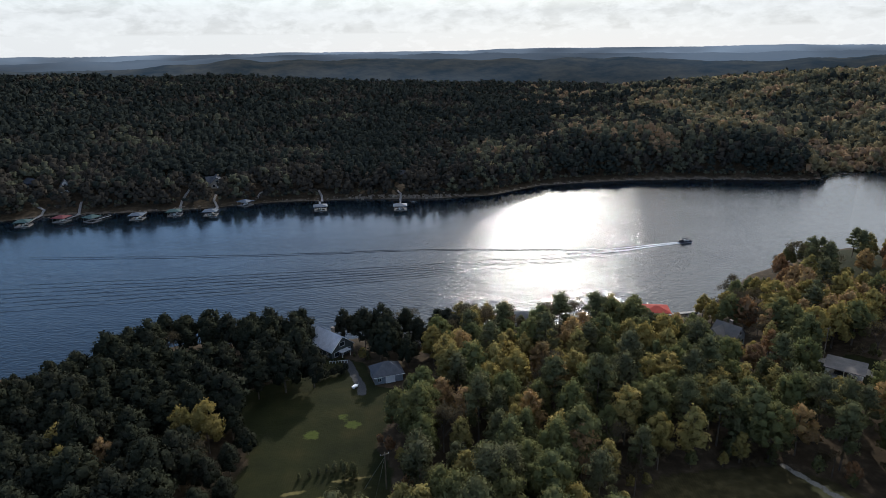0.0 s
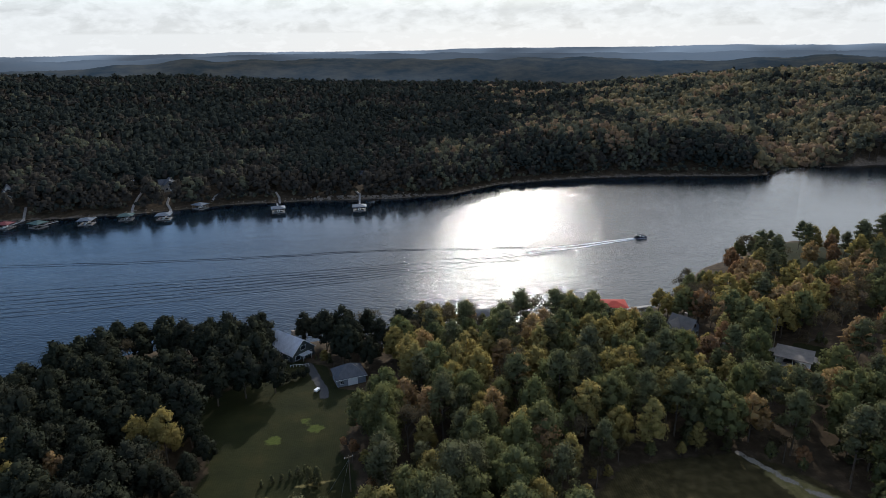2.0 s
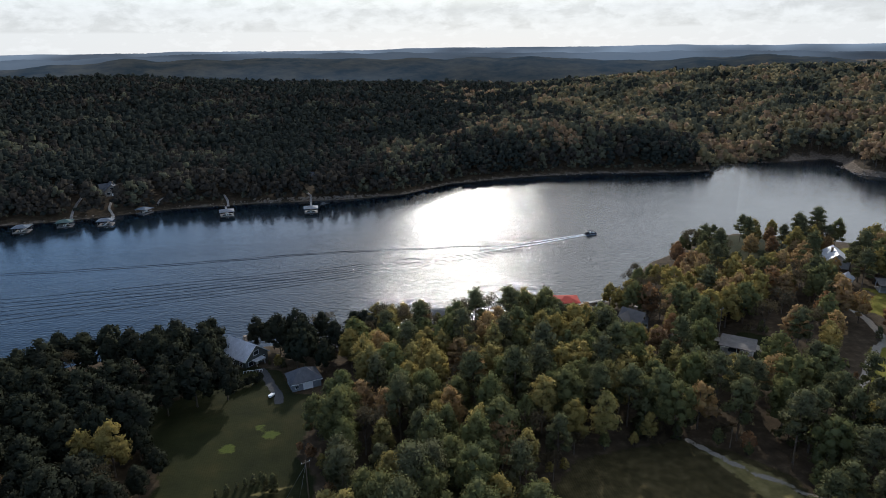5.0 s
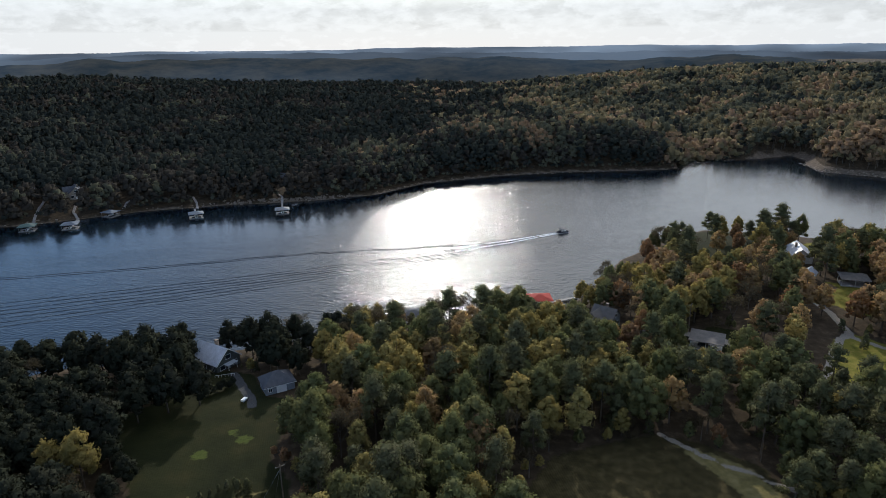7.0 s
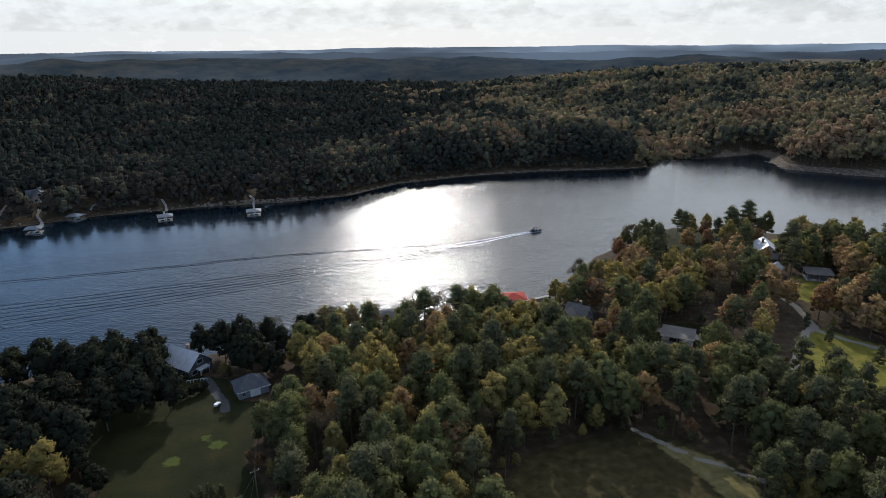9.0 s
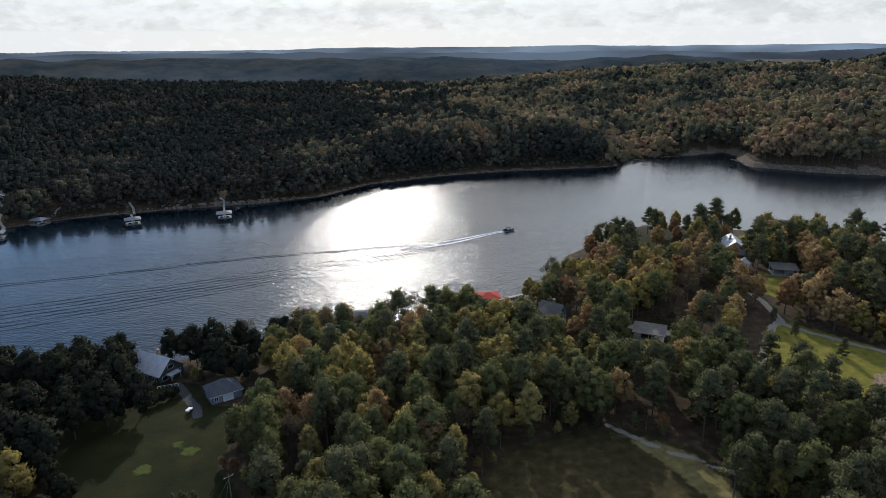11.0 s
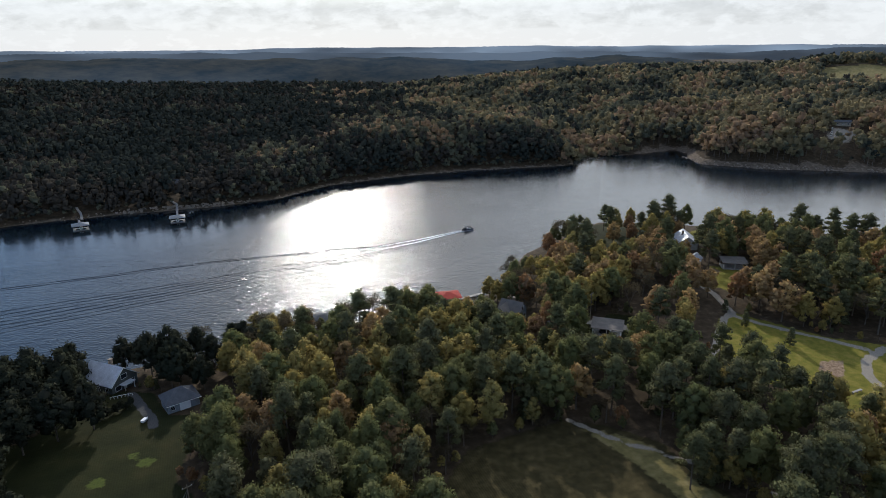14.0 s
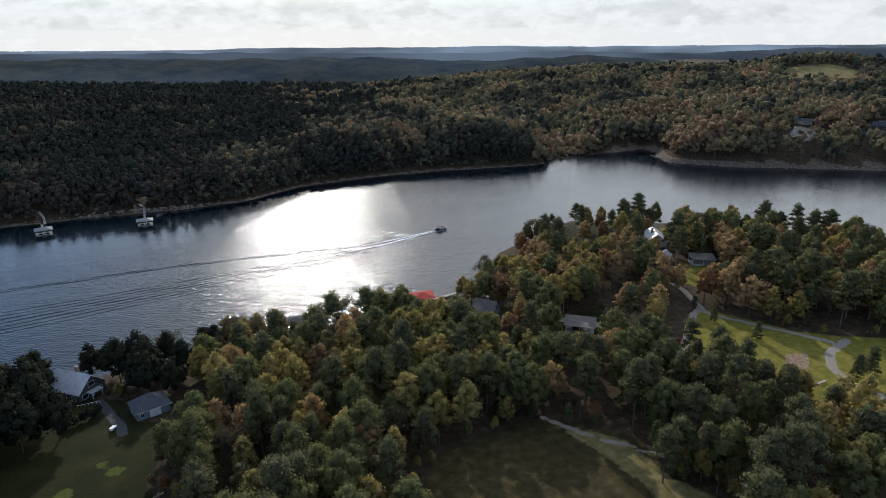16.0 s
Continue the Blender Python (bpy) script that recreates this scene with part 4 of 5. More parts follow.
part("tub", Shape().prism([(-0.45, 0.4), (0.45, 0.4), (0.6, 0.95), (-0.6, 0.95)], -0.9, 0.9), WHITE, cart)
part("handle", Shape().tube((0.9, 0, 0.5), (1.7, 0, 0.9), 0.03), STEEL, cart)
for a in (-0.6, 0.6):
    for b in (-0.55, 0.55):
        part("wheel", Shape().tube((a, b - 0.05, 0.22), (a, b + 0.05, 0.22), 0.22, n=10), RUBBER, cart)
utility_pole(123.5, 184.0, 11.0)
yard_pole = utility_pole(-14.0, 122.5, 10.0)
for k in ((-5.0, 2.0), (-4.0, -3.0)):
    part("guy_wire", Shape().tube((0, 0, 8.8), (k[0], k[1], -0.2), 0.025, n=4), STEEL, yard_pole)
utility_pole(-102.6, 162.5, 13.0, "pale dead standing trunk without branches", False)
utility_pole(-80.0, 155.0, 11.0, "pale dead standing trunk without branches", False)
utility_pole(-89.0, 170.0, 9.0, "pale dead standing trunk without branches", False)


def bench(x, y, turn):
    ob = thing("bench", x, y, on(x, y), turn, "long pale timber bench in the meadow", "bench")
    part("seat", Shape().box(-2, 2, -0.35, 0.35, 0.5, 0.6), PALE_TIMBER, ob)
    for k in (-1.7, 0, 1.7):
        part("leg", Shape().box(k - 0.08, k + 0.08, -0.3, 0.3, -0.3, 0.5), PALE_TIMBER, ob)


bench(166.5, 110.9, 5)


# ---- docks and boats ----
def boat_dock(x, y, turn, roof, gang, label, hull=True, width=8.5, depth=7.5):
    """A roofed floating dock with a boat lift; its gangway runs to the shore along its own +y."""
    ob = thing("boat_dock", x, y, 0.0, turn, label, "dock", "boat docks along the lake")
    w, d = width / 2, depth / 2
    part("float", Shape().box(-w, w, -d, -d + 0.35, -0.25, 0.4).box(-w, -w + 1.5, -d + 0.35, d, -0.25, 0.4).box(w - 1.5, w, -d + 0.35, d, -0.25, 0.4).box(-w + 1.5, w - 1.5, d - 1.6, d, -0.25, 0.4), PLANK, ob, "weathered plank decking")
    for px_ in (-w + 0.3, w - 0.3):
        for py_ in (-d + 0.3, 0, d - 0.3):
            part("post", Shape().tube((px_, py_, 0.35), (px_, py_, 3.1), 0.09), PLANK, ob)
    part("roof", hip_roof(width, depth, 3.05, 1.5, 0.5), roof, ob)
    part("gangway", Shape().box(-0.6, 0.6, d, d + gang, 0.42, 0.6), PALE_TIMBER, ob, "pale gangway to the bank")
    for sgn in (-0.6, 0.6):
        part("handrail", Shape().box(sgn - 0.03, sgn + 0.03, d, d + gang, 1.4, 1.48).box(sgn - 0.03, sgn + 0.03, d + gang * 0.5, d + gang * 0.5 + 0.06, 0.6, 1.4), PLANK, ob)
    if hull:
        for k in (-d + 1.1, d - 2.1):
            part("lift_beam", Shape().box(-w + 1.4, w - 1.4, k - 0.1, k + 0.1, 0.35, 0.5), STEEL, ob)
        b = thing("motor_boat", 0, 0, 0, 0, "white motor boat hanging in its lift", "boat")
        b.matrix_world = pose(x, y, 0.5, 0, 0, turn)
        hull_mesh(b, 5.0, 1.9, WHITE)


def hull_mesh(parent, length, beam, paint):
    ys = [-length / 2, -length * 0.2, length * 0.2, length * 0.42, length / 2]
    ws = [0.9, 1.0, 0.92, 0.5, 0.05]
    v = []
    for y_, k in zip(ys, ws):
        h = beam / 2 * k
        v += [(-h, y_, 0.85), (-h * 0.75, y_, 0.2), (0, y_, 0.02), (h * 0.75, y_, 0.2), (h, y_, 0.85)]
    f = [(i * 5 + j, i * 5 + j + 1, i * 5 + j + 6, i * 5 + j + 5) for i in range(4) for j in range(4)] + [(0, 1, 2, 3, 4)] + [(i * 5 + 4, i * 5, i * 5 + 5, i * 5 + 9) for i in range(4)]
    part("hull", Shape().add(v, f), paint, parent)
    part("windscreen", Shape().box(-beam * 0.38, beam * 0.38, 0.35, 0.42, 0.85, 1.3), GLASS, parent)
    part("outboard_motor", Shape().box(-0.2, 0.2, -length / 2 - 0.45, -length / 2, 0.3, 1.25), DARK_CLOTH, parent)


FAR_DOCKS = [(-267.5, 389.5, 10, GREEN_ROOF, 14, True), (-248.5, 399.0, -8, MAROON_ROOF, 14, True), (-228.3, 398.5, -25, GREEN_ROOF, 10, False), (-200.7, 402.5, 4, BLUE_ROOF, 12, True),
             (-179.4, 411.0, 8, GREEN_ROOF, 10, True), (-154.9, 409.5, 5, BLUE_ROOF, 16, True), (-139.3, 436.0, -28, BLUE_ROOF, 9, True), (-82.9, 418.5, 12, BLUE_ROOF, 20, True), (-28.4, 416.5, 3, BLUE_ROOF, 24, True)]
SHADES = {GREEN_ROOF: "green-roofed floating boat dock with gangway", MAROON_ROOF: "maroon-roofed floating boat dock with gangway", BLUE_ROOF: "blue-grey roofed floating boat dock with gangway", RED_ROOF: "red-roofed boat dock with a blue-covered boat"}
for x, y, turn, roof, gang, hull in FAR_DOCKS:
    boat_dock(x, y, turn, roof, gang, SHADES[roof], hull)
boat_dock(85.6, 234.0, 172, RED_ROOF, 5.5, SHADES[RED_ROOF], False, 9.5, 8.0)
boat_dock(31.0, 229.5, 178, SLATE, 3.0, "dark-roofed boat dock below the trees", False, 10.0, 8.0)
covered = thing("covered_boat", 79.0, 229.8, 0.1, 65, "small boat under a blue canvas cover", "boat")
hull_mesh(covered, 5.2, 2.0, WHITE)
part("cover", Shape().prism([(-1.05, 0.8), (1.05, 0.8), (0.5, 1.3), (-0.5, 1.3)], -2.3, 2.3), BLUE_CLOTH, covered)
covered.children[-1].matrix_local = pose(0, 0, 0.1, 0, 0, 90)
pier = thing("pier", 97.0, 235.3, 0.0, 12, "pale narrow timber pier along the bank", "pier")
part("deck", Shape().box(-7, 7, -0.8, 0.8, 0.45, 0.6), PALE_TIMBER, pier)
for k in (-6.5, -2.2, 2.2, 6.5):
    for side in (-0.7, 0.7):
        part("pile", Shape().tube((k, side, -3.0), (k, side, 0.9), 0.12), TIMBER, pier)


def pontoon_boat(x, y, turn):
    """A pontoon boat under way, its bow along +x."""
    ob = thing("pontoon_boat", x, y, 0.0, turn, "dark pontoon boat with a canopy, under way", "boat")
    for sgn in (-1, 1):
        part("pontoon", Shape().tube((-3.4, sgn * 0.9, 0.15), (2.6, sgn * 0.9, 0.15), 0.33, n=10).tube((2.6, sgn * 0.9, 0.15), (3.5, sgn * 0.9, 0.4), 0.33, 0.06, 10), STEEL, ob, "aluminium float tube")
    part("deck", Shape().box(-3.4, 3.1, -1.25, 1.25, 0.46, 0.58), DARK_CLOTH, ob)
    part("fence", Shape().box(-3.3, 3.0, -1.25, -1.2, 0.58, 1.2).box(-3.3, 3.0, 1.2, 1.25, 0.58, 1.2).box(2.95, 3.0, -1.2, 1.2, 0.58, 1.2), DARK_CLOTH, ob, "dark side panels")
    for k in (-0.85, 0.85):
        part("bench_seat", Shape().box(1.2, 2.7, k - 0.3, k + 0.3, 0.58, 1.0), WHITE, ob)
    part("console", Shape().box(-0.3, 0.3, 0.3, 1.0, 0.58, 1.5), WHITE, ob)
    part("canopy", Shape().prism([(-1.25, 2.45), (-0.7, 2.6), (0.7, 2.6), (1.25, 2.45), (1.25, 2.5), (0.7, 2.66), (-0.7, 2.66), (-1.25, 2.5)], -2.6, 0.4), DARK_CLOTH, ob, "dark canvas canopy")
    for a in (-2.5, 0.3):
        for b in (-1.2, 1.2):
            part("canopy_pole", Shape().tube((-1.1, b, 1.2), (a, b, 2.47), 0.03, n=5), STEEL, ob)
    part("outboard_motor", Shape().box(-3.9, -3.45, -0.2, 0.2, 0.2, 1.2), DARK_CLOTH, ob)


pontoon_boat(134.0, 331.5, 8)


def wake_ridges(path, count, gap, spread, height, width):
    """Low wave ridges that run along a line of points, drifting apart behind the boat."""
    path = np.array(path, float)
    seg = np.concatenate([[0], np.cumsum(np.hypot(*np.diff(path, axis=0).T))])
    s = np.arange(0, seg[-1], 1.6)
    x, y = np.interp(s, seg, path[:, 0]), np.interp(s, seg, path[:, 1])
    for _ in range(30):
        x[1:-1], y[1:-1] = (x[:-2] + x[2:]) / 2, (y[:-2] + y[2:]) / 2
    tx, ty = np.gradient(x), np.gradient(y)
    n = np.hypot(tx, ty)
    nx, ny = -ty / n, tx / n
    verts, faces, base = [], [], 0
    prof = np.array([-1, -0.6, -0.25, 0, 0.25, 0.6, 1])
    lift = np.array([0, 0.25, 0.8, 1, 0.8, 0.25, 0])
    for i in range(count):
        off = (i - (count - 1) / 2) * gap * (0.5 + spread * s / seg[-1])
        w = width * (0.5 + 0.8 * s / seg[-1])
        amp = height * (1 - 0.55 * s / seg[-1]) * (0.75 + 0.25 * np.sin(s / 5.0 + 2 * i)) * np.clip(s / 70, 0.1, 1) * np.clip((seg[-1] - s) / 25, 0, 1) * (1 - 0.5 * abs(i - (count - 1) / 2) / max(count, 1))
        wob = 0.25 * np.sin(s / 7 + i)
        rows = [np.stack([x + nx * (off + wob + p * w), y + ny * (off + wob + p * w), 0.004 + l * amp], -1) for p, l in zip(prof, lift)]
        verts.append(np.stack(rows, 1).reshape(-1, 3))
        faces.append(grid_faces(len(s), len(prof)) + base)
        base += len(s) * len(prof)
    return np.concatenate(verts), np.concatenate(faces)


WAKE_UPPER = [(127, 330.5), (108, 325), (88, 321), (43, 323), (-17, 326), (-85, 321), (-148, 320), (-230, 322)]
WAKE_LOWER = [(127, 330), (108, 322), (88, 315.5), (40, 303), (-16, 291), (-77, 281), (-140, 272), (-220, 262)]
pieces = [wake_ridges(WAKE_UPPER, 2, 2.0, 1.2, 0.3, 0.65), wake_ridges(WAKE_LOWER, 7, 2.2, 2.2, 0.26, 0.65)]
k = len(pieces[0][0])
wake = raw_mesh("boat_wake", np.concatenate([p[0] for p in pieces]), np.concatenate([pieces[0][1], pieces[1][1] + k]), WATER, True)
wake.attributes.new("wind", "FLOAT", "POINT").data.foreach_set("value", wind_at(*np.concatenate([p[0] for p in pieces])[:, :2].T).astype(np.float32))
tagged(new("boat_wake", wake), "spreading wave ridges behind the boat on the lake", "wake", kind="stuff")
rng = np.random.default_rng(5)
s = rng.uniform(0, 1, 2600) ** 1.3
px0 = np.interp(s, [0, 0.25, 0.6, 1], [130.3, 117, 98, 66])
py0 = np.interp(s, [0, 0.25, 0.6, 1], [331, 327.5, 321.5, 315]) + rng.normal(0, 0.15 + 0.3 * s) + np.where(rng.uniform(0, 1, 2600) < 0.5, 1, -1) * (0.7 + 2.2 * s)
v, f = leaf_cards(np.stack([px0, py0, np.full(2600, 0.1)], -1), np.tile((0.0, 0.0, 2.5), (2600, 1)), 0.4 * (1.1 - 0.55 * s), rng)
v[:, 2] = np.clip(v[:, 2], 0.02, 0.35)
tagged(new("wake_foam", raw_mesh("wake_foam", v, f, FOAM)), "white foam flecks in the boat's trail", "foam", kind="stuff")


# ---- houses and stones on the far bank ----
house(-275.0, 453.5, -60, 8.0, 7.0, 4.5, 4.5, SIDING, SHINGLE, "tall white-gabled house on the far bank", False)
house(-303.0, 460.0, -30, 10.0, 8.0, 3.5, 3.0, BLUE_ROOF, SLATE, "blue-grey house in the far woods", False)
house(-171.0, 473.0, -70, 15.0, 9.0, 4.0, 3.8, TAN_SIDING, SHINGLE, "grey-roofed house with a white gable on the far bank", True, (3.0, 6.0, -3.5))
house(-205.0, 486.0, -20, 9.0, 4.0, 2.6, 1.2, DARK_SIDING, PALE_ROOF, "low shed with a pale roof in the far woods", False)
house(-100.5, 512.0, -15, 8.5, 5.0, 5.5, 1.2, DARK_SIDING, PALE_ROOF, "small dark cabin with a pale roof in the far woods", False)
house(-28.0, 494.0, -25, 13.0, 8.0, 3.0, 2.6, DARK_SIDING, SHINGLE, "dark house half hidden in the far woods", False)
house(560.0, 441.0, -40, 14.0, 6.0, 3.0, 1.6, TAN_SIDING, SHINGLE, "low building beside the gravel lot", False)
house(612.0, 398.0, -50, 18.0, 10.0, 3.2, 3.0, DARK_SIDING, SLATE, "dark-roofed building on the far point", False)
for k, (x, y, turn) in enumerate(((530, 426, 38), (534, 429, 40), (538, 432, 37), (543, 436, 41), (556, 420, -20), (548, 414, 30))):
    car(x, y, on(x, y), turn, (WHITE, WHITE, STEEL, WHITE, CAR_PAINT, WHITE)[k], "dark car parked on the pale gravel lot" if k == 4 else "pale car parked on the gravel lot")


STONE_BALL, STONE_FACES = round_block(1)


def make_stones(name, line, count, spread, size, seed, label):
    """Loose shore stones along a line, of one sheet of stuff."""
    rng = np.random.default_rng(seed)
    seg = np.concatenate([[0], np.cumsum(np.hypot(*np.diff(np.array(line, float), axis=0).T))])
    s = rng.uniform(0, seg[-1], count)
    x = np.interp(s, seg, [p[0] for p in line]) + rng.normal(0, spread, count)
    y = np.interp(s, seg, [p[1] for p in line]) + rng.normal(0, spread, count)
    z = np.maximum(ground(x, y), 0)
    verts, faces = [], []
    for i in range(count):
        verts.append(STONE_BALL * rng.uniform(0.7, 1.25, (len(STONE_BALL), 1)) * size * rng.uniform(0.4, 1.4) * (1, 1, 0.6) + (x[i], y[i], z[i] + 0.05))
        faces.append(STONE_FACES + len(STONE_BALL) * i)
    me = raw_mesh(name, np.concatenate(verts), np.concatenate(faces), STONE)
    tagged(new(name, me), label, "stones", kind="stuff")


make_stones("shore_stones", [(-70, 452), (-9, 450.5), (20, 455)], 130, 1.0, 1.2, 3, "pale boulders along the far bank")
make_stones("shore_stones", [(-292, 404), (-181, 428), (-124, 446), (-70, 451)], 70, 0.9, 0.7, 4, "brown stones along the far waterline")
make_stones("shore_stones", [(37, 458), (79, 489), (140, 502), (254, 497), (306, 490), (330, 513), (380, 518)], 130, 0.8, 0.6, 6, "brown stones along the far waterline")
make_stones("shore_stones", [(421, 486), (407.5, 453), (444, 411), (484, 387), (522, 363), (560, 340)], 340, 1.5, 0.85, 7, "stony tan bank round the far point")

# ---- trees by name ----
HOUSES = [(-40, 201, 8.5), (-10.5, 205, 7), (-18.3, 176.5, 9.5), (97.5, 201.5, 10), (215.5, 243, 10), (199, 217, 7), (212, 207, 7), (268, 261, 9), (122.5, 171.5, 9), (-27, 171, 5), (85, 228, 5), (123.5, 184, 4), (-14, 122.5, 3)]
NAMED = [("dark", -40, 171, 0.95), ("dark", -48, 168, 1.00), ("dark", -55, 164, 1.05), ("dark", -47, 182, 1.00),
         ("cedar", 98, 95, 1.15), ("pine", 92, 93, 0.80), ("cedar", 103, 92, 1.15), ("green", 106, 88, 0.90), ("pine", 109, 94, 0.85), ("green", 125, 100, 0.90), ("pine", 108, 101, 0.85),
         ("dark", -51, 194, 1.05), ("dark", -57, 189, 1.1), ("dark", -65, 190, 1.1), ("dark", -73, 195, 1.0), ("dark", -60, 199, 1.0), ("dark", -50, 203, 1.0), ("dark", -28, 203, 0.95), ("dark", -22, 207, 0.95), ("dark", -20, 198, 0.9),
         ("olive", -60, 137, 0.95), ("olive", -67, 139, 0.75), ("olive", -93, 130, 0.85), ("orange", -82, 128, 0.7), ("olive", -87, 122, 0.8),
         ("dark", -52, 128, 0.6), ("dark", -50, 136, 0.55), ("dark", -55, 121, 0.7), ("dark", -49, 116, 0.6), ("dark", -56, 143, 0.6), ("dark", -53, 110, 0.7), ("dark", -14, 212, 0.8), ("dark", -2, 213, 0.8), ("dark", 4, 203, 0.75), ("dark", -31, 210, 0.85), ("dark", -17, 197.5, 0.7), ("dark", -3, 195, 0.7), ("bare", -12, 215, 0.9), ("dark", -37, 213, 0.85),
         ("yellow", 0, 174, 1.0), ("yellow", 9, 172, 1.05), ("orange", 5.5, 178, 1.0), ("yellow", 18, 172, 1.1), ("yellow", 14, 165, 1.0), ("olive", 2, 166, 1.05), ("olive", 20, 160, 1.0),
         ("yellow", 36.5, 121, 0.85), ("yellow", 66, 146, 1.0), ("olive", 69, 143, 0.95), ("orange", 126, 203, 1.0), ("yellow", 118, 206, 1.0), ("orange", 133, 200, 1.0),
         ("yellow", 108, 189, 0.8), ("bare", 110, 194, 0.7), ("red", 152, 268, 0.9), ("red", 150, 263, 0.85), ("pine", 192, 274, 0.93), ("pine", 213.5, 264.6, 0.9), ("pine", 227, 262, 0.78), ("pine", 205, 265, 0.84), ("olive", 232, 241, 1.12), ("olive", 255, 232, 1.0), ("green", 262, 229, 0.95),
         ("bare", 165, 272, 1.05), ("bare", 171, 268, 0.95), ("red", 196, 260, 0.9), ("orange", 186, 262, 0.85), ("red", 143.7, 247, 0.85), ("green", 219, 272, 0.85), ("olive", 200, 281, 0.85), ("orange", 221, 255, 0.7), ("pine", 178, 281, 0.7), ("pine", 200, 291, 0.75), ("olive", 216, 289, 0.8), ("red", 208, 279, 0.75), ("green", 240, 272, 0.85), ("orange", 233, 277, 0.75),
         ("bare", 23, 206, 1.05), ("dark", -9, 196, 0.8), ("bare", 46, 209, 1.05), ("dark", 1, 209, 0.8), ("bare", 9, 207, 1.0), ("bare", 16, 211, 0.9), ("olive", 60, 209, 1.05), ("bare", 38, 214, 0.9), ("bare", 67, 214, 0.9),
         ("cedar", 169.2, 156.2, 0.5), ("cedar", 171.6, 139.2, 0.6), ("cedar", 178.7, 108.8, 0.7), ("cedar", 185, 109, 0.7), ("pine", 139, 136, 0.8), ("cedar", 136, 130, 0.9),
         ("cedar", 103.5, 100.5, 0.85), ("cedar", 109, 97, 0.8), ("cedar", 114, 95, 0.75), ("cedar", 96.0, 94.0, 0.3), ("yellow", 152, 95, 0.95), ("yellow", 147, 88, 0.95), ("yellow", 158, 93, 0.9), ("orange", 141, 90, 0.85), ("olive", 146, 84, 0.9),
         ("cedar", -24.0, 126.0, 0.42), ("cedar", -21.9, 125.4, 0.45), ("yellow", 146, 160, 0.9), ("yellow", 150, 166, 0.8), ("olive", 188, 214, 0.9), ("yellow", 182, 233, 0.8), ("orange", 178, 196, 0.9)]
for kind, x, y, size in NAMED:
    plant(kind, x, y, size)
for k in range(11):          # a loose hedge beside the drive
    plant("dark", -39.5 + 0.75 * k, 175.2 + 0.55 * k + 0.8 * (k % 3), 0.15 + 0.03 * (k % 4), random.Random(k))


def shrub(x, y, size):
    ob = make_tree("shrub", "small dark clipped shrub in a row", "shrub", int(abs(x * 7)), 2.2 * size, 1.6 * size, NEEDLE, 90, 0.16, "cone")
    ob.matrix_world = pose(x, y, on(x, y))
    tagged(ob, group="row of shrubs")


for x, y, size in ((-35, 126, 0.8), (-32.8, 127.1, 1.0), (-30.7, 128.1, 0.8), (-28.8, 128.8, 1.0), (-27.1, 129.4, 1.2), (-25.6, 130.5, 1.0)):
    shrub(x, y, size)


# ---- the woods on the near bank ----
# the west mix takes the darkened leaves in place of a cloud's shadow
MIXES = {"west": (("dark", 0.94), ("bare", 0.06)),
         "middle": (("green", 0.37), ("olive", 0.17), ("pine", 0.25), ("cedar", 0.03), ("yellow", 0.1), ("bare", 0.04), ("orange", 0.04)),
         "east": (("pine", 0.22), ("green", 0.14), ("olive", 0.14), ("orange", 0.26), ("red", 0.05), ("bare", 0.14), ("yellow", 0.05)),
         "shore": (("bare", 0.38), ("green", 0.26), ("olive", 0.18), ("pine", 0.06), ("orange", 0.07), ("red", 0.05)),
         "south": (("pine", 0.42), ("green", 0.3), ("cedar", 0.16), ("olive", 0.12))}


def in_clearing(x, y, room):
    for ring in CLEARINGS:
        if inside(np.array(x), np.array(y), ring) or shore_distance(np.array(x), np.array(y), ring + ring[:1]) < room:
            return True
    return float(track_distance(np.array(x), np.array(y))) < room - 1.0


# roofs and lawns that stand free of the woods below them: place, half width, height of the foot
OPEN_VIEWS = [(98, 196, 6, 9), (122.5, 170, 6.5, 7.4), (85.6, 234.0, 3.5, 2.6), (31, 229.5, 2, 4), (97, 235, 4, 1), (215.5, 243, 3, 11), (199, 217, 1, 11.5), (212, 207, 1, 11.5), (-10.5, 205, 2, 9), (-35, 196, 2, 5.5), (-16.5, 174, 4, 6.5),
              (144, 276, 5, 1), (188, 270, 5, 6), (150, 152, 3, 9), (176, 148, 8, 8.5), (170, 122, 6, 8.5), (182, 112, 6, 8.5), (128, 178, 3, 8)]


def headroom(x, y):
    """How high a tree may grow here, so that it stays below the open views."""
    room = 99.0
    for tx, ty, half, foot in OPEN_VIEWS:
        r = math.hypot(tx, ty)
        along = (x * tx + y * ty) / r
        if abs(x * ty - y * tx) / r < half + 3.0 and r - 70 < along < r + 2:
            room = min(room, foot + (r - along) * (105 - foot) / r - on(x, y))
    return room


TALL = {"pine": 19.5, "cedar": 12.0, "yellow": 15.0, "orange": 15.0, "red": 13.0, "bare": 13.0, "olive": 15.5, "green": 16.5, "dark": 16.0}


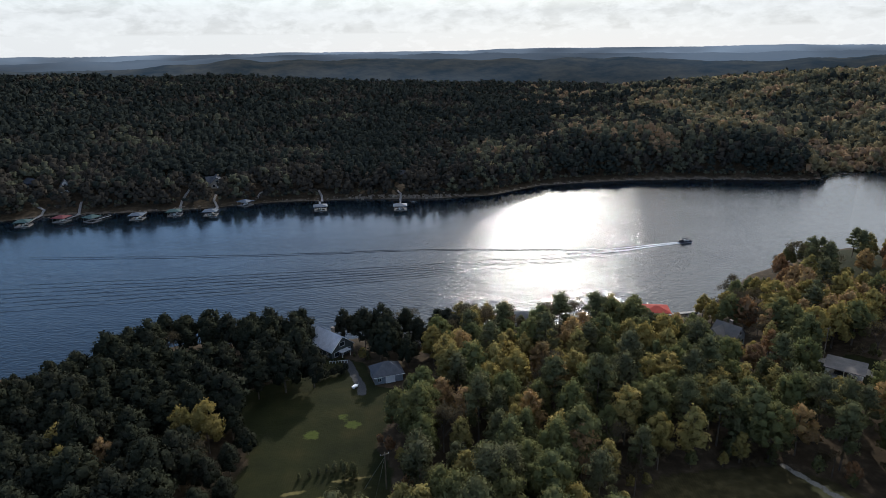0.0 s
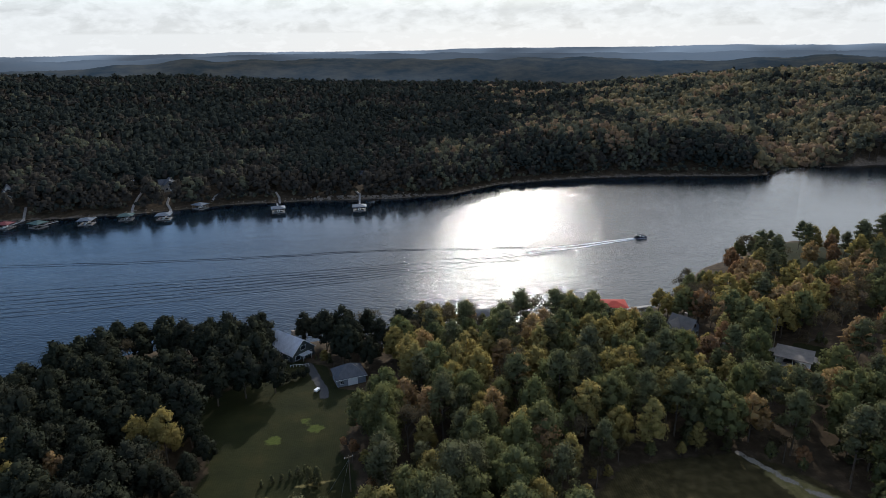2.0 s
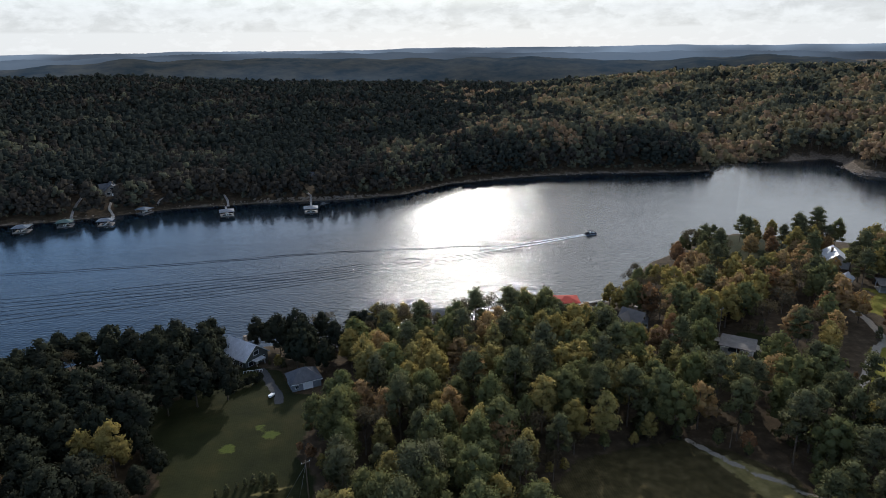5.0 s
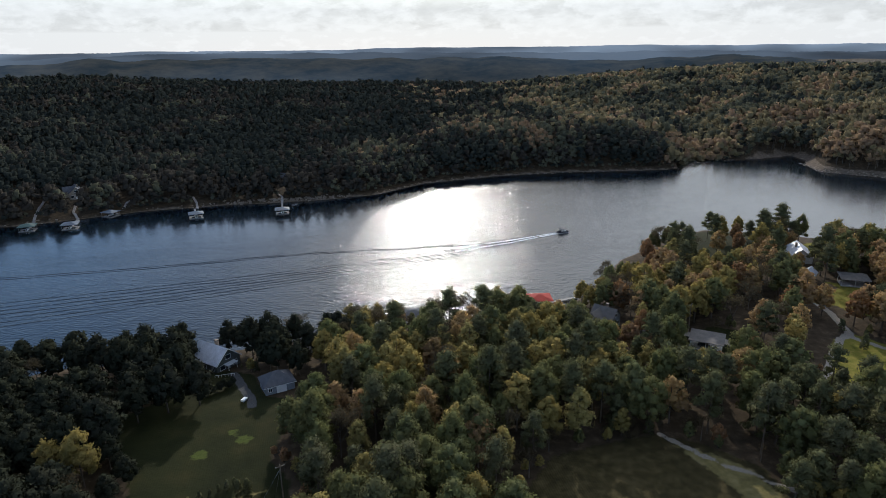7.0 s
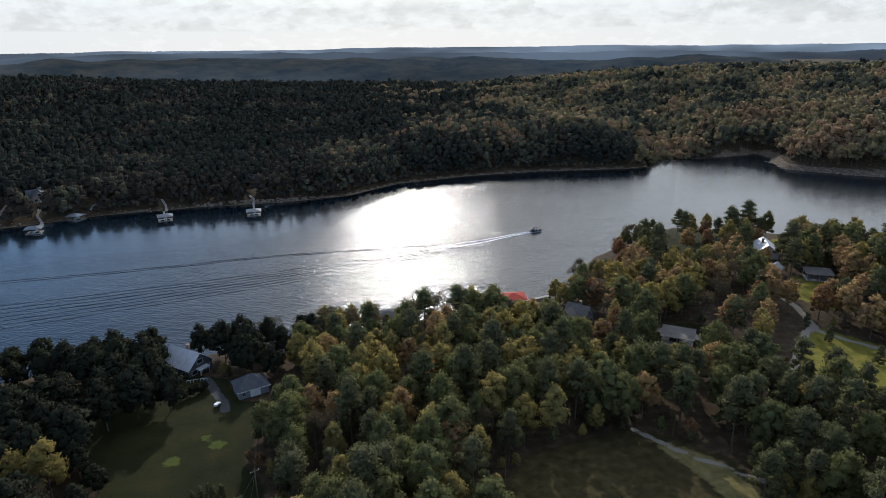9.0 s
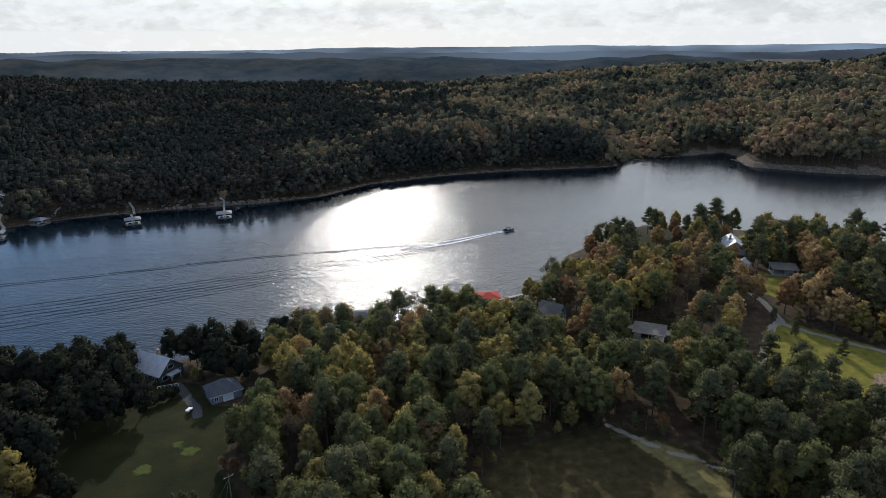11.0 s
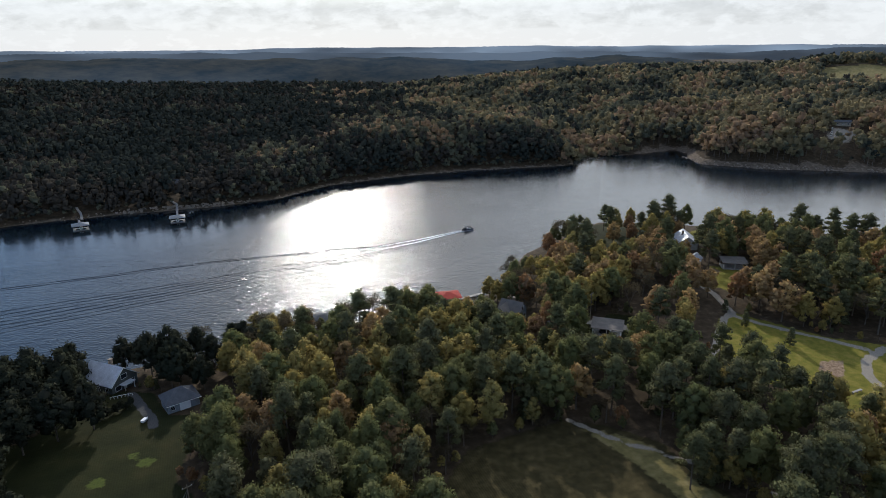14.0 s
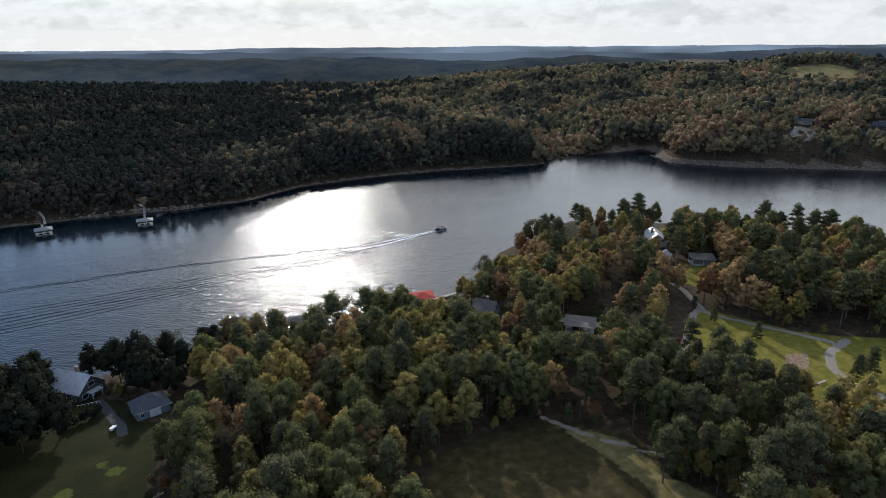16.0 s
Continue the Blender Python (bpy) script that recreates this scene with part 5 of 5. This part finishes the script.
def grow_woods():
    rng = random.Random(11)
    step = 7.6
    spots = []
    for i in range(-26, 50):
        for j in range(10, 46):
            x, y = (i + 0.5 * (j % 2)) * step + rng.uniform(-2.6, 2.6), j * step * 0.9 + rng.uniform(-2.6, 2.6)
            r, az = math.hypot(x, y), math.degrees(math.atan2(x, y))
            if not (88 < r < 360 and -41 < az < 63):
                continue
            far, near = land(np.array(x), np.array(y))
            if near < 3.0 or in_clearing(x, y, 2.2):
                continue
            if any(math.hypot(x - hx, y - hy) < hr for hx, hy, hr in HOUSES) or any(math.hypot(x - kx, y - ky) < 5.2 for kx, ky in KEPT):
                continue
            if 138 < x < 184 and 168 < y < 202 and rng.random() < 0.5:      # open, parklike ground above the meadow
                continue
            if 78 < x < 112 and 118 < y < 162 and rng.random() < 0.3:       # gaps that let the sun onto the track
                continue
            spots.append((r, x, y, float(near)))
    counts = {"broad": 0, "other": 0}
    for r, x, y, near in sorted(spots):
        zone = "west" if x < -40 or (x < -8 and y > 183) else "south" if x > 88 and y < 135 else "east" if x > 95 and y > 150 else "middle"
        pick, kind = rng.random(), None
        if near < 24 and zone in ("middle", "east"):          # thin shore trees with the water showing through
            if rng.random() < 0.2:
                continue
            zone = "shore"
        for kind, share in MIXES[zone]:
            pick -= share
            if pick < 0:
                break
        size = rng.uniform(0.8, 1.1) * (0.8 if near < 16 else 1.0) * (min(max((x + 155) / 50, 0.25), 1.0) if near < 40 else 1.0)
        room = headroom(x, y)
        if room < TALL[kind] * size * 1.1:
            if room < 4.5:
                continue
            size = room / TALL[kind] / 1.1
        heap = "other" if kind in ("pine", "cedar", "bare") else "broad"
        counts[heap] += 1
        plant(kind, x, y, size, rng, counts[heap] < 250 or r < 120)


def grow_edges():
    """Bushes and saplings along the edges of the clearings and under the outer trees."""
    rng = random.Random(23)
    for ring in (FIELD_WEST, FIELD_SOUTH, FIELD_EAST, LAWN_POOL, LAWN_WEST, LAWN_POINT):
        for (ax, ay), (bx, by) in zip(ring, ring[1:] + ring[:1]):
            for _ in range(int(math.hypot(bx - ax, by - ay) / (1.3 if ring is FIELD_SOUTH else 2.2))):
                k = rng.random()
                x, y = ax + (bx - ax) * k + rng.uniform(-4, 4), ay + (by - ay) * k + rng.uniform(-4, 4)
                if not 95 < math.hypot(x, y) < 330 or in_clearing(x, y, 0.2) or land(np.array(x), np.array(y))[1] < 2 or any(math.hypot(x - hx, y - hy) < hr * 0.8 for hx, hy, hr in HOUSES):
                    continue
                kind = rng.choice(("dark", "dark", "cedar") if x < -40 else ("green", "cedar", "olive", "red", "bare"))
                plant(kind, x, y, min(rng.uniform(0.14, 0.4) * (1.5 if ring is FIELD_SOUTH else 1.0), max(headroom(x, y), 1.5) / 17), rng, False)


grow_woods()
grow_edges()
join_woods()
for grown in STOCK.values():
    for row in grown:
        for ob in row:
            if ob not in USED:
                for o in (*ob.children_recursive, ob):
                    bpy.data.objects.remove(o)


# ---- the woods on the far bank, beyond counting ----
FAR_HOUSES = ((-275, 452, 8), (-271, 443, 8), (-303, 458, 7), (-300, 450, 7), (-171, 471, 11), (-167, 460, 9), (-205, 481, 6), (-100, 508, 7), (-28, 489, 9), (560, 441, 12), (612, 398, 16))


def walk_distance(x, y):
    """Distance to the nearest stepped path on the far bank."""
    return np.min([shore_distance(x, y, line) for line in BANK_PATHS], axis=0)


def bank_stair(line):
    """A pale stepped timber path that climbs the bank from a dock."""
    seg = np.concatenate([[0], np.cumsum(np.hypot(*np.diff(np.array(line, float), axis=0).T))])
    x0, y0 = line[0]
    ob = thing("bank_stair", x0, y0, max(on(x0, y0), 0.4), 0, "pale timber steps climbing the wooded bank", "stairs", "steps up the far bank")
    n = int(seg[-1] / 0.9)
    px_, py_ = np.interp(np.linspace(0, seg[-1], n + 1), seg, [p[0] for p in line]), np.interp(np.linspace(0, seg[-1], n + 1), seg, [p[1] for p in line])
    for i in range(n):
        x, y = (px_[i] + px_[i + 1]) / 2, (py_[i] + py_[i + 1]) / 2
        t = part("tread", Shape().box(-0.75, 0.75, -0.46, 0.46, -0.5, 0.06), PALE_TIMBER, ob)
        t.matrix_local = pose(x - x0, y - y0, max(on(x, y), 0.4) + 0.45 - max(on(x0, y0), 0.4), 0, 0, math.degrees(math.atan2(py_[i + 1] - py_[i], px_[i + 1] - px_[i])) - 90)


BANK_PATHS = [[(-270, 406), (-272, 420), (-284, 427), (-289, 436)], [(-246, 413), (-250, 424), (-254, 434)], [(-181, 422), (-184, 436), (-186, 452), (-189, 466)], [(-156, 423), (-158, 432), (-163, 440), (-165, 452)],
              [(-134, 446), (-134, 456), (-130, 464)], [(-86, 442), (-88, 452), (-92, 462)], [(-30, 444), (-30, 454), (-34, 461)]]
for line in BANK_PATHS:
    bank_stair(line)


def far_crowns(rows, tall, rng):
    """Crowns of many far trees at once: rows of place, foot, leaf sprays, lobes, radius and height of the middle."""
    a = np.array(rows)
    scale = rng.uniform(0.8, 1.15, len(a))
    tall = tall * rng.uniform(0.85, 1.2, len(a))
    size = a[:, 5] * scale
    mid = np.stack([a[:, 0], a[:, 1], a[:, 2] + 7.4 * scale * tall * a[:, 6]], -1)
    tree = np.repeat(np.arange(len(a)), a[:, 4].astype(int))
    order = np.concatenate([np.arange(k) for k in a[:, 4].astype(int)])
    turn = rng.uniform(0, 6.3, len(a))[tree] + order * 2.4
    rise = np.where(order == 0, 0.75, rng.uniform(-0.45, 0.4, len(tree)))
    out = np.where(order == 0, 0.08, rng.uniform(0.42, 0.72, len(tree)))
    lobe = np.stack([np.cos(turn) * out, np.sin(turn) * out, rise * tall[tree]], -1) * size[tree][:, None] + mid[tree]
    wide = size[tree] * np.where(order == 0, 0.5, rng.uniform(0.34, 0.5, len(tree)))
    balls = lobe[:, None, :] + BALL[None] * wide[:, None, None] * rng.uniform(0.8, 1.12, (len(tree), len(BALL), 1))
    up = np.array([0.0, 0.0, 0.55])
    ball_ways = np.repeat(((lobe - mid[tree]) / size[tree][:, None] * 0.5 + up)[:, None, :], len(BALL), 1) + BALL[None] * 0.6
    ball_faces = (BALL_FACES[None] + (np.arange(len(tree)) * len(BALL))[:, None, None]).reshape(-1, 3)
    each = np.repeat(np.arange(len(a)), a[:, 3].astype(int))
    first = np.concatenate([[0], np.cumsum(a[:, 4].astype(int))[:-1]])
    on_lobe = first[each] + (rng.uniform(0, 1, len(each)) * a[each, 4]).astype(int)
    way = rng.normal(0, 1, (len(each), 3))
    way[:, 2] = np.abs(way[:, 2]) * 1.1 - 0.4
    way /= np.linalg.norm(way, axis=1, keepdims=True)
    spot = lobe[on_lobe] + way * (wide[on_lobe] * rng.uniform(0.85, 1.22, len(each)))[:, None]
    v, f = leaf_cards(spot, way * 1.4, 1.4 * size[each] / np.sqrt(a[each, 3]), rng)
    card_ways = (lobe[on_lobe] - mid[each]) / size[each][:, None] * 0.5 + up + way * 0.6 + rng.normal(0, 0.15, way.shape)
    n = np.concatenate([ball_ways.reshape(-1, 3), np.repeat(card_ways, 3, axis=0)])
    return np.concatenate([balls.reshape(-1, 3), v]), np.concatenate([ball_faces, f + balls.size // 3]), n / np.linalg.norm(n, axis=1, keepdims=True)


def far_woods():
    rng = np.random.default_rng(21)
    sheets = {k: [] for k in ("pine", "green", "olive", "rust", "brown")}
    posts = []
    for r0, r1, step, cards, lobes, crown in ((395, 640, 6.9, 64, 6, 4.7), (640, 880, 8.2, 32, 3, 5.8), (880, 1240, 9.8, 22, 2, 6.2), (1240, 1360, 12.0, 12, 2, 6.6)):
        for rad in np.arange(r0, r1, step * 0.9):
            az = np.arange(math.radians(-40), math.radians(62), step / rad)
            az = az + rng.uniform(-0.4, 0.4, len(az)) * step / rad
            rr = rad + rng.uniform(-0.45, 0.45, len(az)) * step
            x, y = rr * np.sin(az), rr * np.cos(az)
            far, _ = land(x, y)
            ok = (far > np.where(x > 395, 6.0, np.where((x > 296) & (x < 350), 7.5, 2.2))) & (walk_distance(x, y) > 3.2)
            for hx, hy, hr in FAR_HOUSES:
                ok &= np.hypot(x - hx, y - hy) > hr
            ok &= ~(inside(x, y, FAR_FIELD) | inside(x, y, FAR_FIELD_2) | inside(x, y, PARKING) | inside(x, y, FAR_YARD))
            for bx, by, half in ((543, 428, 21), (605, 392, 20)):          # only a few trees stand between the yards and the water
                side, along = (x * by - y * bx) / math.hypot(bx, by), (x * bx + y * by) / math.hypot(bx, by)
                ok &= ~((np.abs(side) < half) & (along < math.hypot(bx, by)) & (along > math.hypot(bx, by) - 75) & (rng.uniform(0, 1, len(x)) < 0.55))
            x, y, far = x[ok], y[ok], far[ok]
            # cloud shade put in as species: dark kinds west, light kinds in sunlit east
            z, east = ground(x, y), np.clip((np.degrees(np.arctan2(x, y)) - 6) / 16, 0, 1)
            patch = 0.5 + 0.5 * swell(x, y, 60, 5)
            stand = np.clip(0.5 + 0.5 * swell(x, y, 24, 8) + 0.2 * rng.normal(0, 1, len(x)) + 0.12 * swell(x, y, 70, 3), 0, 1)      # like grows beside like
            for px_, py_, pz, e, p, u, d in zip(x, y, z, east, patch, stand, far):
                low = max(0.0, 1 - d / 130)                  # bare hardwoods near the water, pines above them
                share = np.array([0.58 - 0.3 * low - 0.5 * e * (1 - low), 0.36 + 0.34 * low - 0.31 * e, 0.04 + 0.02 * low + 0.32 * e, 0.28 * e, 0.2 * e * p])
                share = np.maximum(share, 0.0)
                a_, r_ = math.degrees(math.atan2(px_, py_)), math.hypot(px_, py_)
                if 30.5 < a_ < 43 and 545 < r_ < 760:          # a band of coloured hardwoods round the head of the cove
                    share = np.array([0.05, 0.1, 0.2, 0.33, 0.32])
                elif a_ > 38 and r_ < 800:                   # open yellow-green woods on the point, sunlight put in by lighter kinds
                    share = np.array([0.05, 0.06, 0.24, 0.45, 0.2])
                elif 3 < a_ < 30.5 and r_ < 610:             # dark bluff beside the cove, shade put in by darker kinds
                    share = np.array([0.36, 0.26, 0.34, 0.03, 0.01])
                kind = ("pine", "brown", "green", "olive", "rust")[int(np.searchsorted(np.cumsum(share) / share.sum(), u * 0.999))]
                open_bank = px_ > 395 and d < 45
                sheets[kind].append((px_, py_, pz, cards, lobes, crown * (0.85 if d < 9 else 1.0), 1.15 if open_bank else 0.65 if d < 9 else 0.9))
                if open_bank:
                    posts.append((px_, py_, pz))
    line = np.array(FAR_SHORE[2:-3], float)                 # scrub along the waterline
    seg = np.concatenate([[0], np.cumsum(np.hypot(*np.diff(line, axis=0).T))])
    for s_ in np.arange(0, seg[-1], 0.6):
        x, y = np.interp(s_, seg, line[:, 0]) + rng.normal(0, 4), np.interp(s_, seg, line[:, 1]) + rng.normal(0, 4)
        d = float(land(np.array(x), np.array(y))[0])
        if not 1.5 < d < 11 or float(walk_distance(np.array(x), np.array(y))) < 2.2 or (x > 395 and (d < 8 or rng.random() < 0.6)) or 298 < x < 350:
            continue
        kind = rng.choice(("pine", "brown", "green") if x < 60 else ("green", "brown", "pine", "green"))
        sheets[kind].append((x, y, on(x, y), 14, 1, rng.uniform(1.6, 2.7), 0.2))
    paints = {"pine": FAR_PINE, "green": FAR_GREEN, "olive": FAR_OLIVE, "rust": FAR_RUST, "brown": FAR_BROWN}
    words = {"pine": "pines of the far wooded hills with cloud shade in their colour", "green": "green hardwoods of the far wooded hills", "olive": "yellow-green hardwoods of the far wooded hills",
             "rust": "rust-coloured hardwoods of the far hills", "brown": "brown half-bare hardwoods of the far hills, cloud shade in their colour"}
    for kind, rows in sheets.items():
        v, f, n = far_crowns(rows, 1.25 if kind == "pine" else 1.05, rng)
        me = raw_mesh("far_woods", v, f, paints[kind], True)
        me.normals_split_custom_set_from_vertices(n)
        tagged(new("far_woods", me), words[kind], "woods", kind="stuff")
    trunks = Shape()
    for x, y, z in posts:
        trunks.tube((x, y, z - 0.5), (x, y, z + 8.5), 0.24, 0.14, 4)
    tagged(new("wood_trunks", trunks.mesh("wood_trunks", PALE_BARK)), "bare trunks under the trees of the far point", "trunks", kind="stuff")


far_woods()
